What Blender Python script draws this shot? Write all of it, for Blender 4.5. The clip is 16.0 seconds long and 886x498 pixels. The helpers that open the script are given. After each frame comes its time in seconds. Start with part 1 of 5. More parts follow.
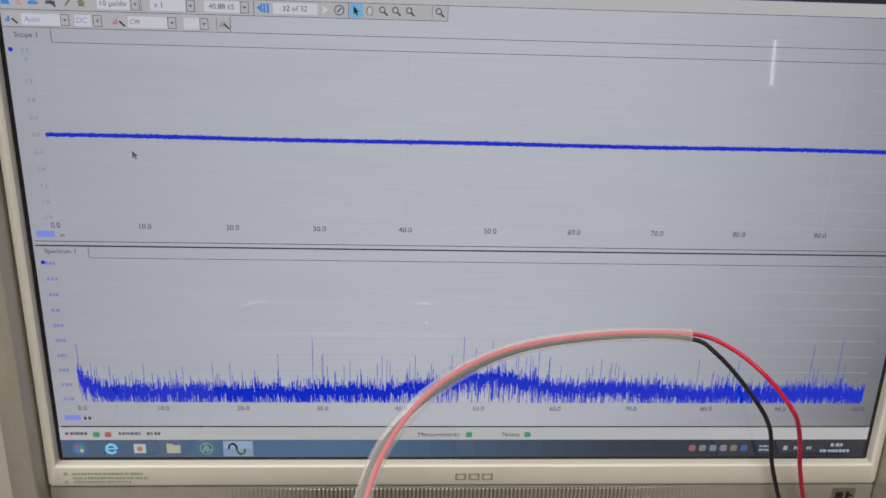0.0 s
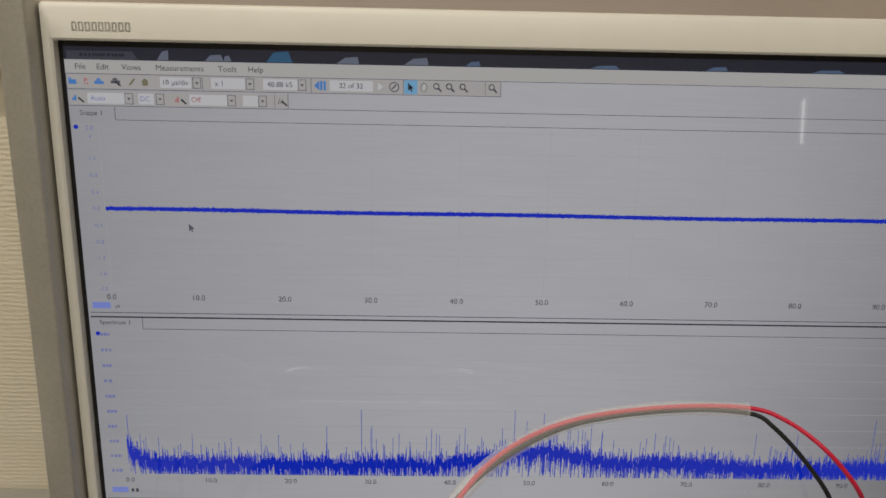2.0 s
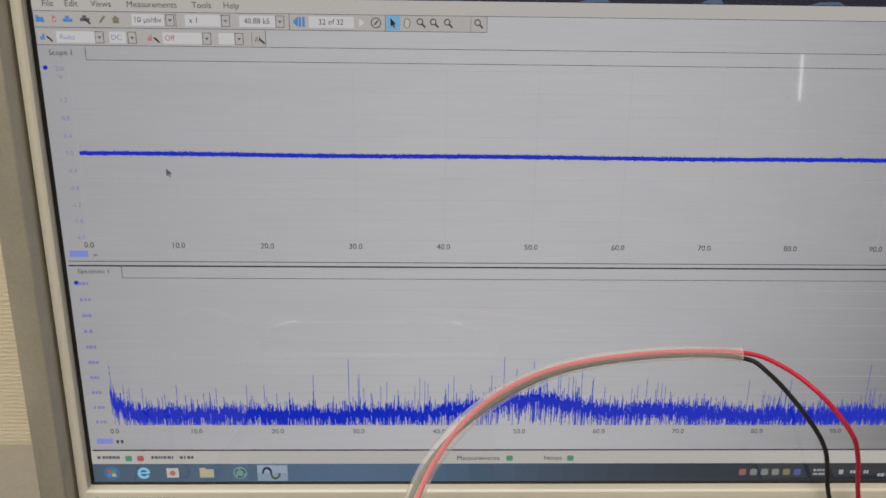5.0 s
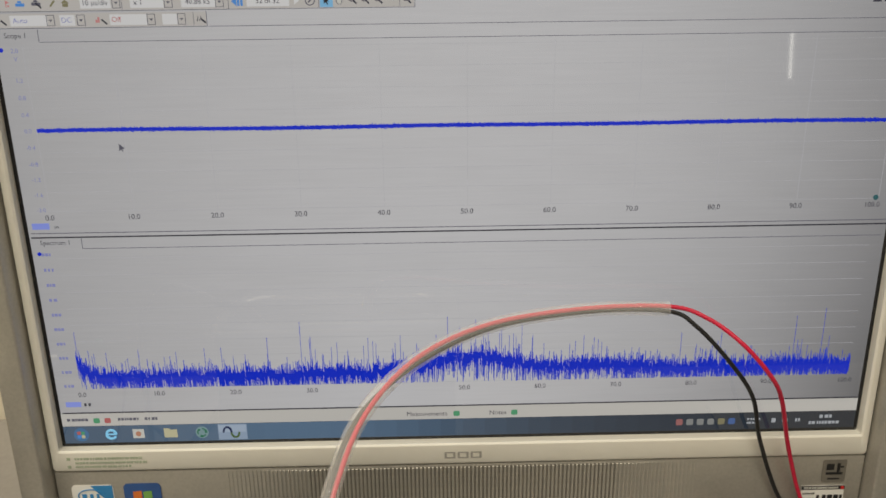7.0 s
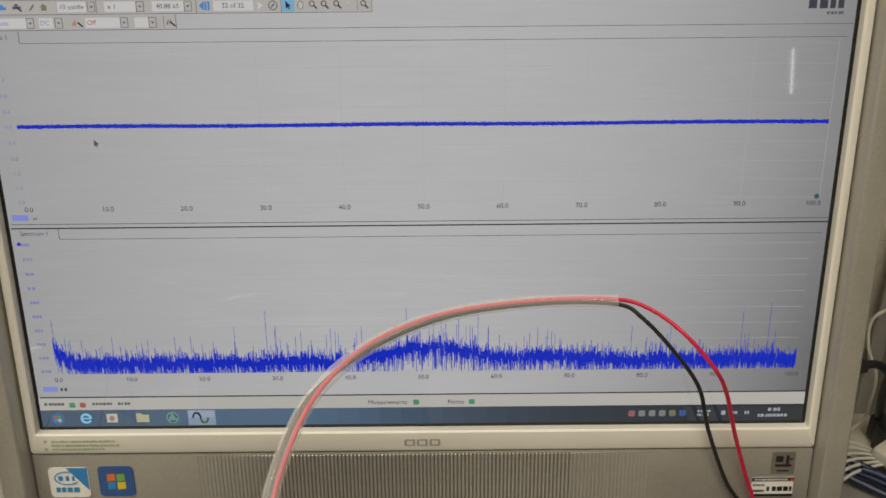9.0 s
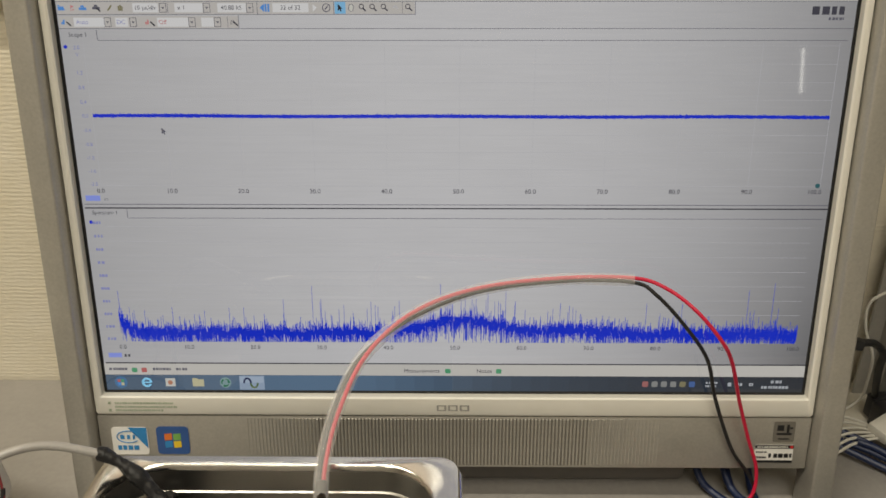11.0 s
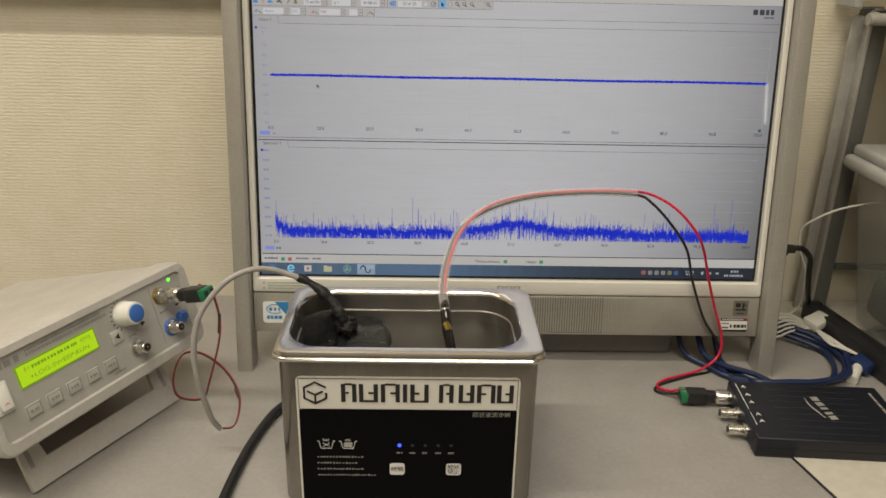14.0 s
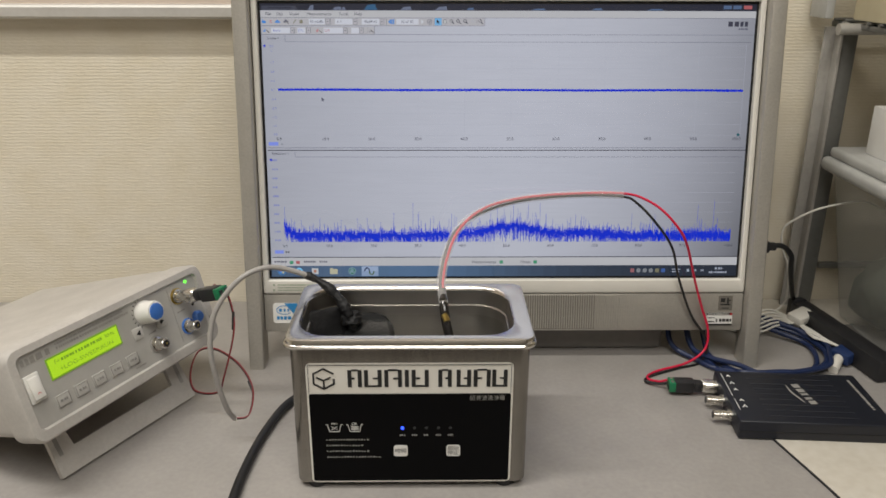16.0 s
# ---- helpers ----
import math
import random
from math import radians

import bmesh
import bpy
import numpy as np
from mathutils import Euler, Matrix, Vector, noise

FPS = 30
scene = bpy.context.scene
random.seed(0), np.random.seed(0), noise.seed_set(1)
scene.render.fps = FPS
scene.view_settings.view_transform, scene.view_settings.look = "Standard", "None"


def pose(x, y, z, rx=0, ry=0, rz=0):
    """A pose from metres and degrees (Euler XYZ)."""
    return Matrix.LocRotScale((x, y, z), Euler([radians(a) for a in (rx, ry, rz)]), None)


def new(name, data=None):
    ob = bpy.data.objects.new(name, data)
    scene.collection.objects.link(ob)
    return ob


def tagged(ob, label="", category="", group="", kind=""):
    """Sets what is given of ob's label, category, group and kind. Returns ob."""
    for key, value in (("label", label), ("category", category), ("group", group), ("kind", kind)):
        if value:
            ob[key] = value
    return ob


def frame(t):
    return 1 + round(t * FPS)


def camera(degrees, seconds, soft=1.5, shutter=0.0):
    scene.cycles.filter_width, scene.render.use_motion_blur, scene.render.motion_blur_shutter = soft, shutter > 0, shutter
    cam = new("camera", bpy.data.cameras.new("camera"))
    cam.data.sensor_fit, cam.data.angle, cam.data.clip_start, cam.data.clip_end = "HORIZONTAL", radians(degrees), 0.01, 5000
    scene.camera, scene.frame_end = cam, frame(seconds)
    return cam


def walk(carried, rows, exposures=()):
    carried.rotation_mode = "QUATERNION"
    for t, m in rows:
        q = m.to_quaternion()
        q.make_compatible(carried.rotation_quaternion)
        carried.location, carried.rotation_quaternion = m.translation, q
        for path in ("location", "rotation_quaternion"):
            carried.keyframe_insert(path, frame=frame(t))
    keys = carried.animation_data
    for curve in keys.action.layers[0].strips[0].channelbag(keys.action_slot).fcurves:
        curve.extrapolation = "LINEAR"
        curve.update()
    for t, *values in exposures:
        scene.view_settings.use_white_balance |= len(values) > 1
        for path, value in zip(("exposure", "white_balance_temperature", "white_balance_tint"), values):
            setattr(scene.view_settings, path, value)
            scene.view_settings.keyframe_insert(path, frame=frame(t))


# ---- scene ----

# camera and its walk
cam = camera(59.05, 16.0, soft=1.6)
walk(cam, [
    (0.0, pose(-0.0480, -0.3824, 0.4373, 63.248, -2.031, -2.429)),
    (0.5, pose(-0.0647, -0.3740, 0.4533, 65.504, -2.143, -1.186)),
    (1.0, pose(-0.0699, -0.3778, 0.4490, 67.200, -1.915, -0.951)),
    (1.5, pose(-0.0665, -0.3781, 0.4451, 67.383, -1.506, -0.915)),
    (2.0, pose(-0.0631, -0.3780, 0.4446, 67.313, -1.264, -0.777)),
    (2.5, pose(-0.0603, -0.3771, 0.4425, 67.465, -1.154, -0.771)),
    (3.0, pose(-0.0600, -0.3765, 0.4408, 67.279, -1.082, -0.852)),
    (3.5, pose(-0.0577, -0.3739, 0.4357, 66.473, -0.939, -0.729)),
    (4.0, pose(-0.0583, -0.3705, 0.4344, 65.684, -1.114, -0.891)),
    (6.5, pose(-0.0360, -0.3866, 0.4238, 64.043, -0.126, -1.448)),
    (7.0, pose(-0.0186, -0.4014, 0.4272, 63.982, 0.502, -1.249)),
    (7.5, pose(0.0056, -0.4207, 0.4209, 65.021, 1.130, -1.102)),
    (8.0, pose(0.0149, -0.4244, 0.4226, 64.947, 0.597, -0.729)),
    (10.5, pose(0.0096, -0.4511, 0.4279, 65.394, 0.426, 0.263)),
    (11.0, pose(-0.0025, -0.4754, 0.4357, 64.829, 0.094, 0.526)),
    (11.5, pose(-0.0221, -0.5286, 0.4277, 66.349, -0.060, 0.109)),
    (12.0, pose(-0.0295, -0.5670, 0.4447, 65.260, -0.343, 1.292)),
    (12.5, pose(-0.0523, -0.6185, 0.4292, 67.060, -0.721, -0.025)),
    (13.0, pose(-0.0623, -0.6650, 0.4235, 67.548, -0.324, -0.358)),
    (13.5, pose(-0.0737, -0.7088, 0.4242, 67.692, -0.792, -1.050)),
    (14.0, pose(-0.0844, -0.7411, 0.4244, 68.148, -1.104, -0.778)),
    (14.5, pose(-0.0896, -0.7671, 0.4221, 68.686, -0.906, -0.708)),
    (15.0, pose(-0.0840, -0.7882, 0.4196, 69.288, -0.291, -0.549)),
    (15.5, pose(-0.0794, -0.7924, 0.4200, 69.649, -0.054, -0.603)),
    (16.0, pose(-0.0785, -0.7939, 0.4225, 69.728, -0.149, -0.723)),
], exposures=[
    (0.0, 0.0, 6250, 10), (0.5, 0.0, 6500, 9), (1.0, 0.0, 6550, 8), (1.4, -0.38, 6600, 8), (2.7, -0.36, 6600, 8), (3.4, -0.10, 6700, 8), (4.0, -0.10, 6700, 8),
    (6.5, -0.05, 6950, 6), (8.0, -0.05, 6900, 6), (10.5, -0.04, 6900, 6), (12.0, 0.0, 6850, 6), (13.0, 0.0, 6750, 7), (14.0, 0.0, 6850, 7), (14.5, 0.0, 6500, 7), (15.0, 0.0, 6150, 8),
    (16.0, 0.05, 6150, 10)])

# light: ceiling tubes of the office, faint grey world outside the closed room
world = bpy.data.worlds.new("world")
scene.world = world
world.use_nodes = True
world.node_tree.nodes["Background"].inputs[0].default_value = (0.5, 0.5, 0.5, 1)
world.node_tree.nodes["Background"].inputs[1].default_value = 0.05
CEILING = 1.78
SCREEN = 1.0


def ceiling_tube(x, y, length, turn, watts, wide=0.06):
    lamp = bpy.data.lights.new("tube_lamp", "AREA")
    lamp.shape, lamp.size, lamp.size_y, lamp.energy = "RECTANGLE", length, wide, watts
    lamp.color = (1.0, 0.93, 0.82)
    ob = new("tube_lamp", lamp)
    ob.matrix_world = pose(x, y, CEILING - 0.06, 0, 0, turn)
    return ob


ceiling_tube(-0.80, -0.55, 1.2, 0, 20)
ceiling_tube(0.08, -1.40, 1.2, 0, 24, 0.9)


# ---- materials ----
def mat(name, color, rough=0.5, metal=0.0, vary=0.06, scale=60.0, bump=0.0, bump_scale=400.0, stretch=(1, 1, 1), spec=0.5,
        coat=0.0, stain=0.04):
    m = bpy.data.materials.new(name)
    m.use_nodes = True
    nt = m.node_tree
    b = nt.nodes["Principled BSDF"]
    b.inputs["Roughness"].default_value, b.inputs["Metallic"].default_value = rough, metal
    b.inputs["Specular IOR Level"].default_value, b.inputs["Coat Weight"].default_value = spec, coat
    tc = nt.nodes.new("ShaderNodeTexCoord")
    mp = nt.nodes.new("ShaderNodeMapping")
    mp.inputs["Scale"].default_value = stretch
    nt.links.new(tc.outputs["Object"], mp.inputs["Vector"])
    fine, broad = nt.nodes.new("ShaderNodeTexNoise"), nt.nodes.new("ShaderNodeTexNoise")
    fine.inputs["Scale"].default_value, fine.inputs["Detail"].default_value = scale, 5
    broad.inputs["Scale"].default_value, broad.inputs["Detail"].default_value = scale * 0.12, 3
    nt.links.new(mp.outputs[0], fine.inputs["Vector"])
    nt.links.new(tc.outputs["Object"], broad.inputs["Vector"])
    last = None
    for tex, amount in ((fine, vary), (broad, stain)):
        mix = nt.nodes.new("ShaderNodeMix")
        mix.data_type, mix.blend_type = "RGBA", "OVERLAY"
        mix.inputs[0].default_value = min(1.0, amount * 4)
        if last is None:
            mix.inputs[6].default_value = (*color, 1)
        else:
            nt.links.new(last, mix.inputs[6])
        nt.links.new(tex.outputs[0], mix.inputs[7])
        last = mix.outputs[2]
    nt.links.new(last, b.inputs["Base Color"])
    rr = nt.nodes.new("ShaderNodeMapRange")
    rr.inputs[3].default_value, rr.inputs[4].default_value = max(0.02, rough - 0.06), min(1, rough + 0.06)
    nt.links.new(fine.outputs[0], rr.inputs[0])
    nt.links.new(rr.outputs[0], b.inputs["Roughness"])
    if bump:
        bt = nt.nodes.new("ShaderNodeTexNoise")
        bt.inputs["Scale"].default_value, bt.inputs["Detail"].default_value = bump_scale, 4
        nt.links.new(mp.outputs[0], bt.inputs["Vector"])
        bp = nt.nodes.new("ShaderNodeBump")
        bp.inputs["Strength"].default_value, bp.inputs["Distance"].default_value = bump, 0.001
        nt.links.new(bt.outputs[0], bp.inputs["Height"])
        nt.links.new(bp.outputs[0], b.inputs["Normal"])
    return m


def glow(name, color, strength=1.0, rough=0.03, gloss=0.5):
    """What a lit display shows: its own light under a faintly glossy film."""
    m = bpy.data.materials.new(name)
    m.use_nodes = True
    b = m.node_tree.nodes["Principled BSDF"]
    b.inputs["Base Color"].default_value = (0.01, 0.01, 0.012, 1)
    b.inputs["Roughness"].default_value, b.inputs["Specular IOR Level"].default_value = rough, gloss
    b.inputs["Emission Color"].default_value, b.inputs["Emission Strength"].default_value = (*color, 1), strength
    return m


def srgb(r, g, b):
    return tuple((c / 255 / 12.92) if c < 10.3 else ((c / 255 + 0.055) / 1.055) ** 2.4 for c in (r, g, b))


def lit(name, r, g, b):
    return glow(name, srgb(r, g, b), SCREEN)


def clear(name, color, see=0.75, rough=0.05):
    """Clear plastic or water: partly see-through, glossy."""
    m = bpy.data.materials.new(name)
    m.use_nodes = True
    nt = m.node_tree
    b = nt.nodes["Principled BSDF"]
    b.inputs["Base Color"].default_value, b.inputs["Roughness"].default_value = (*color, 1), rough
    tr, mx, out = nt.nodes.new("ShaderNodeBsdfTransparent"), nt.nodes.new("ShaderNodeMixShader"), nt.nodes["Material Output"]
    mx.inputs[0].default_value = 1 - see
    nt.links.new(tr.outputs[0], mx.inputs[1])
    nt.links.new(b.outputs[0], mx.inputs[2])
    nt.links.new(mx.outputs[0], out.inputs[0])
    return m


def wallpaper():
    """Embossed beige wallpaper with short level ribs."""
    m = mat("wallpaper", (0.755, 0.695, 0.565), 0.8, 0, 0.05, 25, stain=0.03)
    nt = m.node_tree
    b = nt.nodes["Principled BSDF"]
    tc = nt.nodes["Texture Coordinate"]
    mp = nt.nodes.new("ShaderNodeMapping")
    mp.inputs["Scale"].default_value = (55, 55, 82)
    ribs, weave, add = nt.nodes.new("ShaderNodeTexWave"), nt.nodes.new("ShaderNodeTexNoise"), nt.nodes.new("ShaderNodeMath")
    ribs.wave_type, ribs.bands_direction = "BANDS", "Z"
    ribs.inputs["Scale"].default_value, ribs.inputs["Distortion"].default_value = 1.0, 3.2
    ribs.inputs["Detail"].default_value, ribs.inputs["Detail Scale"].default_value = 3.0, 2.6
    weave.inputs["Scale"].default_value, weave.inputs["Detail"].default_value = 1.0, 2
    add.operation = "MULTIPLY_ADD"
    add.inputs[1].default_value = 3.4
    bp = nt.nodes.new("ShaderNodeBump")
    bp.inputs["Strength"].default_value, bp.inputs["Distance"].default_value = 0.30, 0.0006
    nt.links.new(tc.outputs["Object"], mp.inputs[0])
    nt.links.new(mp.outputs[0], ribs.inputs["Vector"])
    fine_mp = nt.nodes.new("ShaderNodeMapping")
    fine_mp.inputs["Scale"].default_value = (150, 150, 430)
    nt.links.new(tc.outputs["Object"], fine_mp.inputs[0])
    nt.links.new(fine_mp.outputs[0], weave.inputs["Vector"])
    nt.links.new(weave.outputs[0], add.inputs[0])
    nt.links.new(ribs.outputs[1], add.inputs[2])
    nt.links.new(add.outputs[0], bp.inputs["Height"])
    nt.links.new(bp.outputs[0], b.inputs["Normal"])
    return m


def water_film():
    """Still water seen from above: clear, with the gloss of its surface."""
    m = bpy.data.materials.new("water")
    m.use_nodes = True
    nt = m.node_tree
    nt.nodes.remove(nt.nodes["Principled BSDF"])
    tr, gl, fr, mx = (nt.nodes.new("ShaderNode" + k) for k in ("BsdfTransparent", "BsdfGlossy", "Fresnel", "MixShader"))
    tr.inputs[0].default_value = (0.93, 0.93, 0.90, 1)
    gl.inputs["Color"].default_value = (0.55, 0.55, 0.55, 1)
    gl.inputs["Roughness"].default_value, fr.inputs["IOR"].default_value = 0.03, 1.33
    ripple, bp = nt.nodes.new("ShaderNodeTexNoise"), nt.nodes.new("ShaderNodeBump")
    ripple.inputs["Scale"].default_value, ripple.inputs["Detail"].default_value = 70.0, 3
    bp.inputs["Strength"].default_value, bp.inputs["Distance"].default_value = 0.10, 0.0012
    tc = nt.nodes.new("ShaderNodeTexCoord")
    nt.links.new(tc.outputs["Object"], ripple.inputs["Vector"])
    nt.links.new(ripple.outputs[0], bp.inputs["Height"])
    nt.links.new(bp.outputs[0], gl.inputs["Normal"])
    nt.links.new(fr.outputs[0], mx.inputs[0])
    nt.links.new(tr.outputs[0], mx.inputs[1])
    nt.links.new(gl.outputs[0], mx.inputs[2])
    nt.links.new(mx.outputs[0], nt.nodes["Material Output"].inputs[0])
    return m


WALLPAPER = wallpaper()
DESK = mat("desk_laminate", (0.335, 0.317, 0.30), 0.42, 0, 0.035, 220, 0.03, 900, stain=0.03)
CREAM_BOARD = mat("cream_board", (0.585, 0.55, 0.475), 0.5, 0, 0.05, 90)
BEZEL = mat("bezel_white", (0.74, 0.72, 0.66), 0.38, 0, 0.02, 80, stain=0.02)
SILVER = mat("silver_paint", (0.44, 0.42, 0.38), 0.42, 0.5, 0.04, 500, stain=0.02)
# silver darkened to stand for groove shade; also the grey of the tuner mark
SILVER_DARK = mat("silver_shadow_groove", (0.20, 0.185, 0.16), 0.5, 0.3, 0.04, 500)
CASE = mat("case_grey", (0.16, 0.15, 0.14), 0.5, 0, 0.04, 90)
BLACK = mat("black_plastic", (0.018, 0.018, 0.02), 0.4, 0, 0.05, 200, 0.08, 700)
BLACK_RUBBER = mat("black_rubber", (0.012, 0.012, 0.013), 0.5, 0, 0.05, 200, 0.1, 500)
STEEL = mat("brushed_steel", (0.27, 0.255, 0.23), 0.24, 1.0, 0.05, 300, 0.03, 500, (1, 1, 0.03))
STEEL_RIM = mat("polished_steel", (0.66, 0.64, 0.60), 0.2, 1.0, 0.03, 120, 0.03, 300)
STEEL_TANK = mat("tank_steel", (0.45, 0.433, 0.405), 0.31, 1.0, 0.03, 40, 0.012, 120)
TAPE = mat("black_tape", (0.012, 0.012, 0.013), 0.5, 0, 0.2, 120, 0.9, 260, spec=0.35)
FELT = mat("black_felt", (0.007, 0.0075, 0.0085), 0.75, 0, 0.3, 160, 1.0, 220, (1, 4, 1), spec=0.3)
LABEL_WHITE = mat("label_white", (0.74, 0.72, 0.66), 0.4, 0, 0.03, 90)
LABEL_BLACK = mat("label_black", (0.003, 0.003, 0.0035), 0.4, 0, 0.03, 90, spec=0.07)
PRINT_BLACK = mat("print_black", (0.014, 0.014, 0.015), 0.45)
PRINT_GREY = mat("print_grey", (0.30, 0.29, 0.27), 0.5)
PRINT_SOFT = mat("print_soft_grey", (0.40, 0.385, 0.36), 0.5)
PRINT_PALE = mat("print_pale", (0.55, 0.54, 0.50), 0.5)
PRINT_WHITE = mat("print_white", (0.78, 0.77, 0.74), 0.5)
ABS_WHITE = mat("instrument_abs", (0.49, 0.47, 0.44), 0.5, 0, 0.03, 300, 0.12, 1100)
PANEL_GREY = mat("instrument_panel", (0.43, 0.42, 0.395), 0.4, 0, 0.02, 120)
BUTTON_GREY = mat("button_grey", (0.50, 0.49, 0.46), 0.45)
KNOB_WHITE = mat("knob_white", (0.75, 0.74, 0.70), 0.35)
BLUE_CAP = mat("blue_cap", (0.05, 0.16, 0.52), 0.35)
NICKEL = mat("nickel", (0.72, 0.70, 0.65), 0.26, 1.0, 0.06, 300)
BRASS = mat("yellow_brass", (0.62, 0.47, 0.14), 0.3, 1.0, 0.06, 300)
GREEN_PLASTIC = mat("green_terminal", (0.012, 0.17, 0.07), 0.4)
SCOPE_BLUE = mat("scope_blue_black", (0.008, 0.0098, 0.017), 0.42, 0, 0.06, 200, 0.1, 800)
RED_WIRE = mat("red_wire", (0.60, 0.012, 0.055), 0.38, 0, 0.03, 200)
BLUE_CABLE = mat("blue_cable", (0.010, 0.021, 0.072), 0.42, 0, 0.05, 150)
BLUE_PLUG = mat("blue_plug", (0.014, 0.032, 0.105), 0.4, 0, 0.05, 150)
WHITE_CABLE = mat("white_cable", (0.68, 0.66, 0.60), 0.45, 0, 0.03, 150)
GREY_CABLE = mat("grey_cable", (0.36, 0.345, 0.33), 0.35, 0, 0.03, 150)
ALU = mat("aluminium_rail", (0.60, 0.585, 0.55), 0.5, 0.3, 0.03, 200)
RACK_LIGHT = mat("rack_grey", (0.38, 0.365, 0.335), 0.5, 0.1, 0.04, 200)
RACK_DARK = mat("rack_dark_grey", (0.15, 0.15, 0.14), 0.5, 0.1, 0.04, 200)
BOARD_WHITE = mat("board_white", (0.72, 0.62, 0.55), 0.35, 0, 0.05, 12)
CARD = mat("cream_card", (0.66, 0.60, 0.42), 0.7, 0, 0.04, 60)
PAINT_ROOM = mat("room_paint", (0.62, 0.57, 0.48), 0.8, 0, 0.03, 12)
CARPET = mat("carpet", (0.14, 0.13, 0.12), 0.95, 0, 0.2, 200, 0.6, 300)
TUBE = clear("clear_tubing", (0.88, 0.87, 0.86), 0.74, 0.05)
BOX_CLEAR = clear("milky_box_plastic", (0.50, 0.50, 0.46), 0.70, 0.25)
BOX_LID = mat("milky_lid_plastic", (0.46, 0.465, 0.45), 0.35, 0, 0.04, 60)
WATER = water_film()
BUNDLE = mat("grey_green_bags", (0.055, 0.065, 0.05), 0.6, 0, 0.3, 40)
STICKER_BLUE = mat("sticker_blue", (0.03, 0.22, 0.50), 0.35)
STICKER_NAVY = mat("sticker_navy", (0.03, 0.09, 0.28), 0.35)
ORANGE = mat("print_orange", (0.65, 0.16, 0.03), 0.45)
GREEN_INK = mat("print_green", (0.16, 0.36, 0.08), 0.5)
PALE_GREEN_INK = mat("print_pale_green", (0.36, 0.42, 0.31), 0.5)
WALL_BACK = mat("grey_back_wall", (0.30, 0.28, 0.25), 0.85, 0, 0.04, 12)
YELLOW_INK = mat("print_yellow", (0.72, 0.50, 0.03), 0.5)
RED_INK = mat("print_red", (0.55, 0.03, 0.03), 0.5)


# ---- mesh helpers ----
def mesh_of(bm, name, material, smooth=True):
    me = bpy.data.meshes.new(name)
    bmesh.ops.recalc_face_normals(bm, faces=bm.faces)
    bm.to_mesh(me)
    bm.free()
    if smooth:
        me.polygons.foreach_set("use_smooth", [True] * len(me.polygons))
        me.set_sharp_from_angle(angle=radians(35))
    me.materials.append(material)
    return me


def part(name, bm, material, parent=None, label="", at=None):
    """One mesh object, under a thing or a part where given; at: a matrix laid on its vertices."""
    if at is not None:
        bm.transform(at)
    ob = new(name, mesh_of(bm, name, material))
    if parent is not None:
        ob.parent = parent
    if label:
        tagged(ob, label)
    return ob


def thing(name, label, category, group="", kind="", at=(0, 0, 0)):
    ob = new(name)
    ob.empty_display_size = 0.02
    ob["base"] = list(at)
    return tagged(ob, label, category, group, kind)


def box(x0, x1, y0, y1, z0, z1, bevel=0.0, seg=2):
    bm = bmesh.new()
    bmesh.ops.create_cube(bm, size=1)
    bm.transform(Matrix.Translation(((x0 + x1) / 2, (y0 + y1) / 2, (z0 + z1) / 2)) @ Matrix.Diagonal((x1 - x0, y1 - y0, z1 - z0, 1)))
    if bevel:
        bmesh.ops.bevel(bm, geom=bm.edges[:], offset=bevel, segments=seg, profile=0.5, affect="EDGES")
    return bm


def flat(x0, x1, y0, y1, z=0.0, thick=0.0002):
    """A thin print or film in the local xy plane."""
    return box(x0, x1, y0, y1, z, z + thick)


def join(*bms):
    out = bmesh.new()
    for bm in bms:
        me = bpy.data.meshes.new("tmp")
        bm.to_mesh(me)
        bm.free()
        out.from_mesh(me)
        bpy.data.meshes.remove(me)
    return out


def rounded(w, d, r, seg=6, cx=0.0, cy=0.0):
    """Outline of a rectangle with round corners, counter-clockwise."""
    pts = []
    for sx, sy, a0 in ((1, -1, -90), (1, 1, 0), (-1, 1, 90), (-1, -1, 180)):
        for i in range(seg + 1):
            a = radians(a0 + 90 * i / seg)
            pts.append((cx + sx * (w / 2 - r) + r * math.cos(a), cy + sy * (d / 2 - r) + r * math.sin(a)))
    return pts


def loft(loops, cap_first=False, cap_last=False):
    """Skin between outlines given as (points, z)."""
    bm = bmesh.new()
    rings = [[bm.verts.new((x, y, z)) for x, y in pts] for pts, z in loops]
    n = len(rings[0])
    for a, b in zip(rings, rings[1:]):
        for i in range(n):
            bm.faces.new((a[i], a[(i + 1) % n], b[(i + 1) % n], b[i]))
    if cap_first:
        bm.faces.new(rings[0][::-1])
    if cap_last:
        bm.faces.new(rings[-1])
    return bm


def lathe(profile, seg=24):
    """A turned body round z from (radius, z) pairs, closed at both ends."""
    return loft([([(r * math.cos(2 * math.pi * i / seg), r * math.sin(2 * math.pi * i / seg)) for i in range(seg)], z) for r, z in profile],
                True, True)


def spline(points, per=8):
    """Smooth curve through the points."""
    p = [Vector(q) for q in points]
    p = [2 * p[0] - p[1]] + p + [2 * p[-1] - p[-2]]
    out = []
    for i in range(1, len(p) - 2):
        for k in range(per):
            t = k / per
            a, b, c, d = p[i - 1:i + 3]
            out.append(0.5 * (2 * b + (c - a) * t + (2 * a - 5 * b + 4 * c - d) * t * t + (3 * b - a - 3 * c + d) * t ** 3))
    out.append(p[-2])
    return out


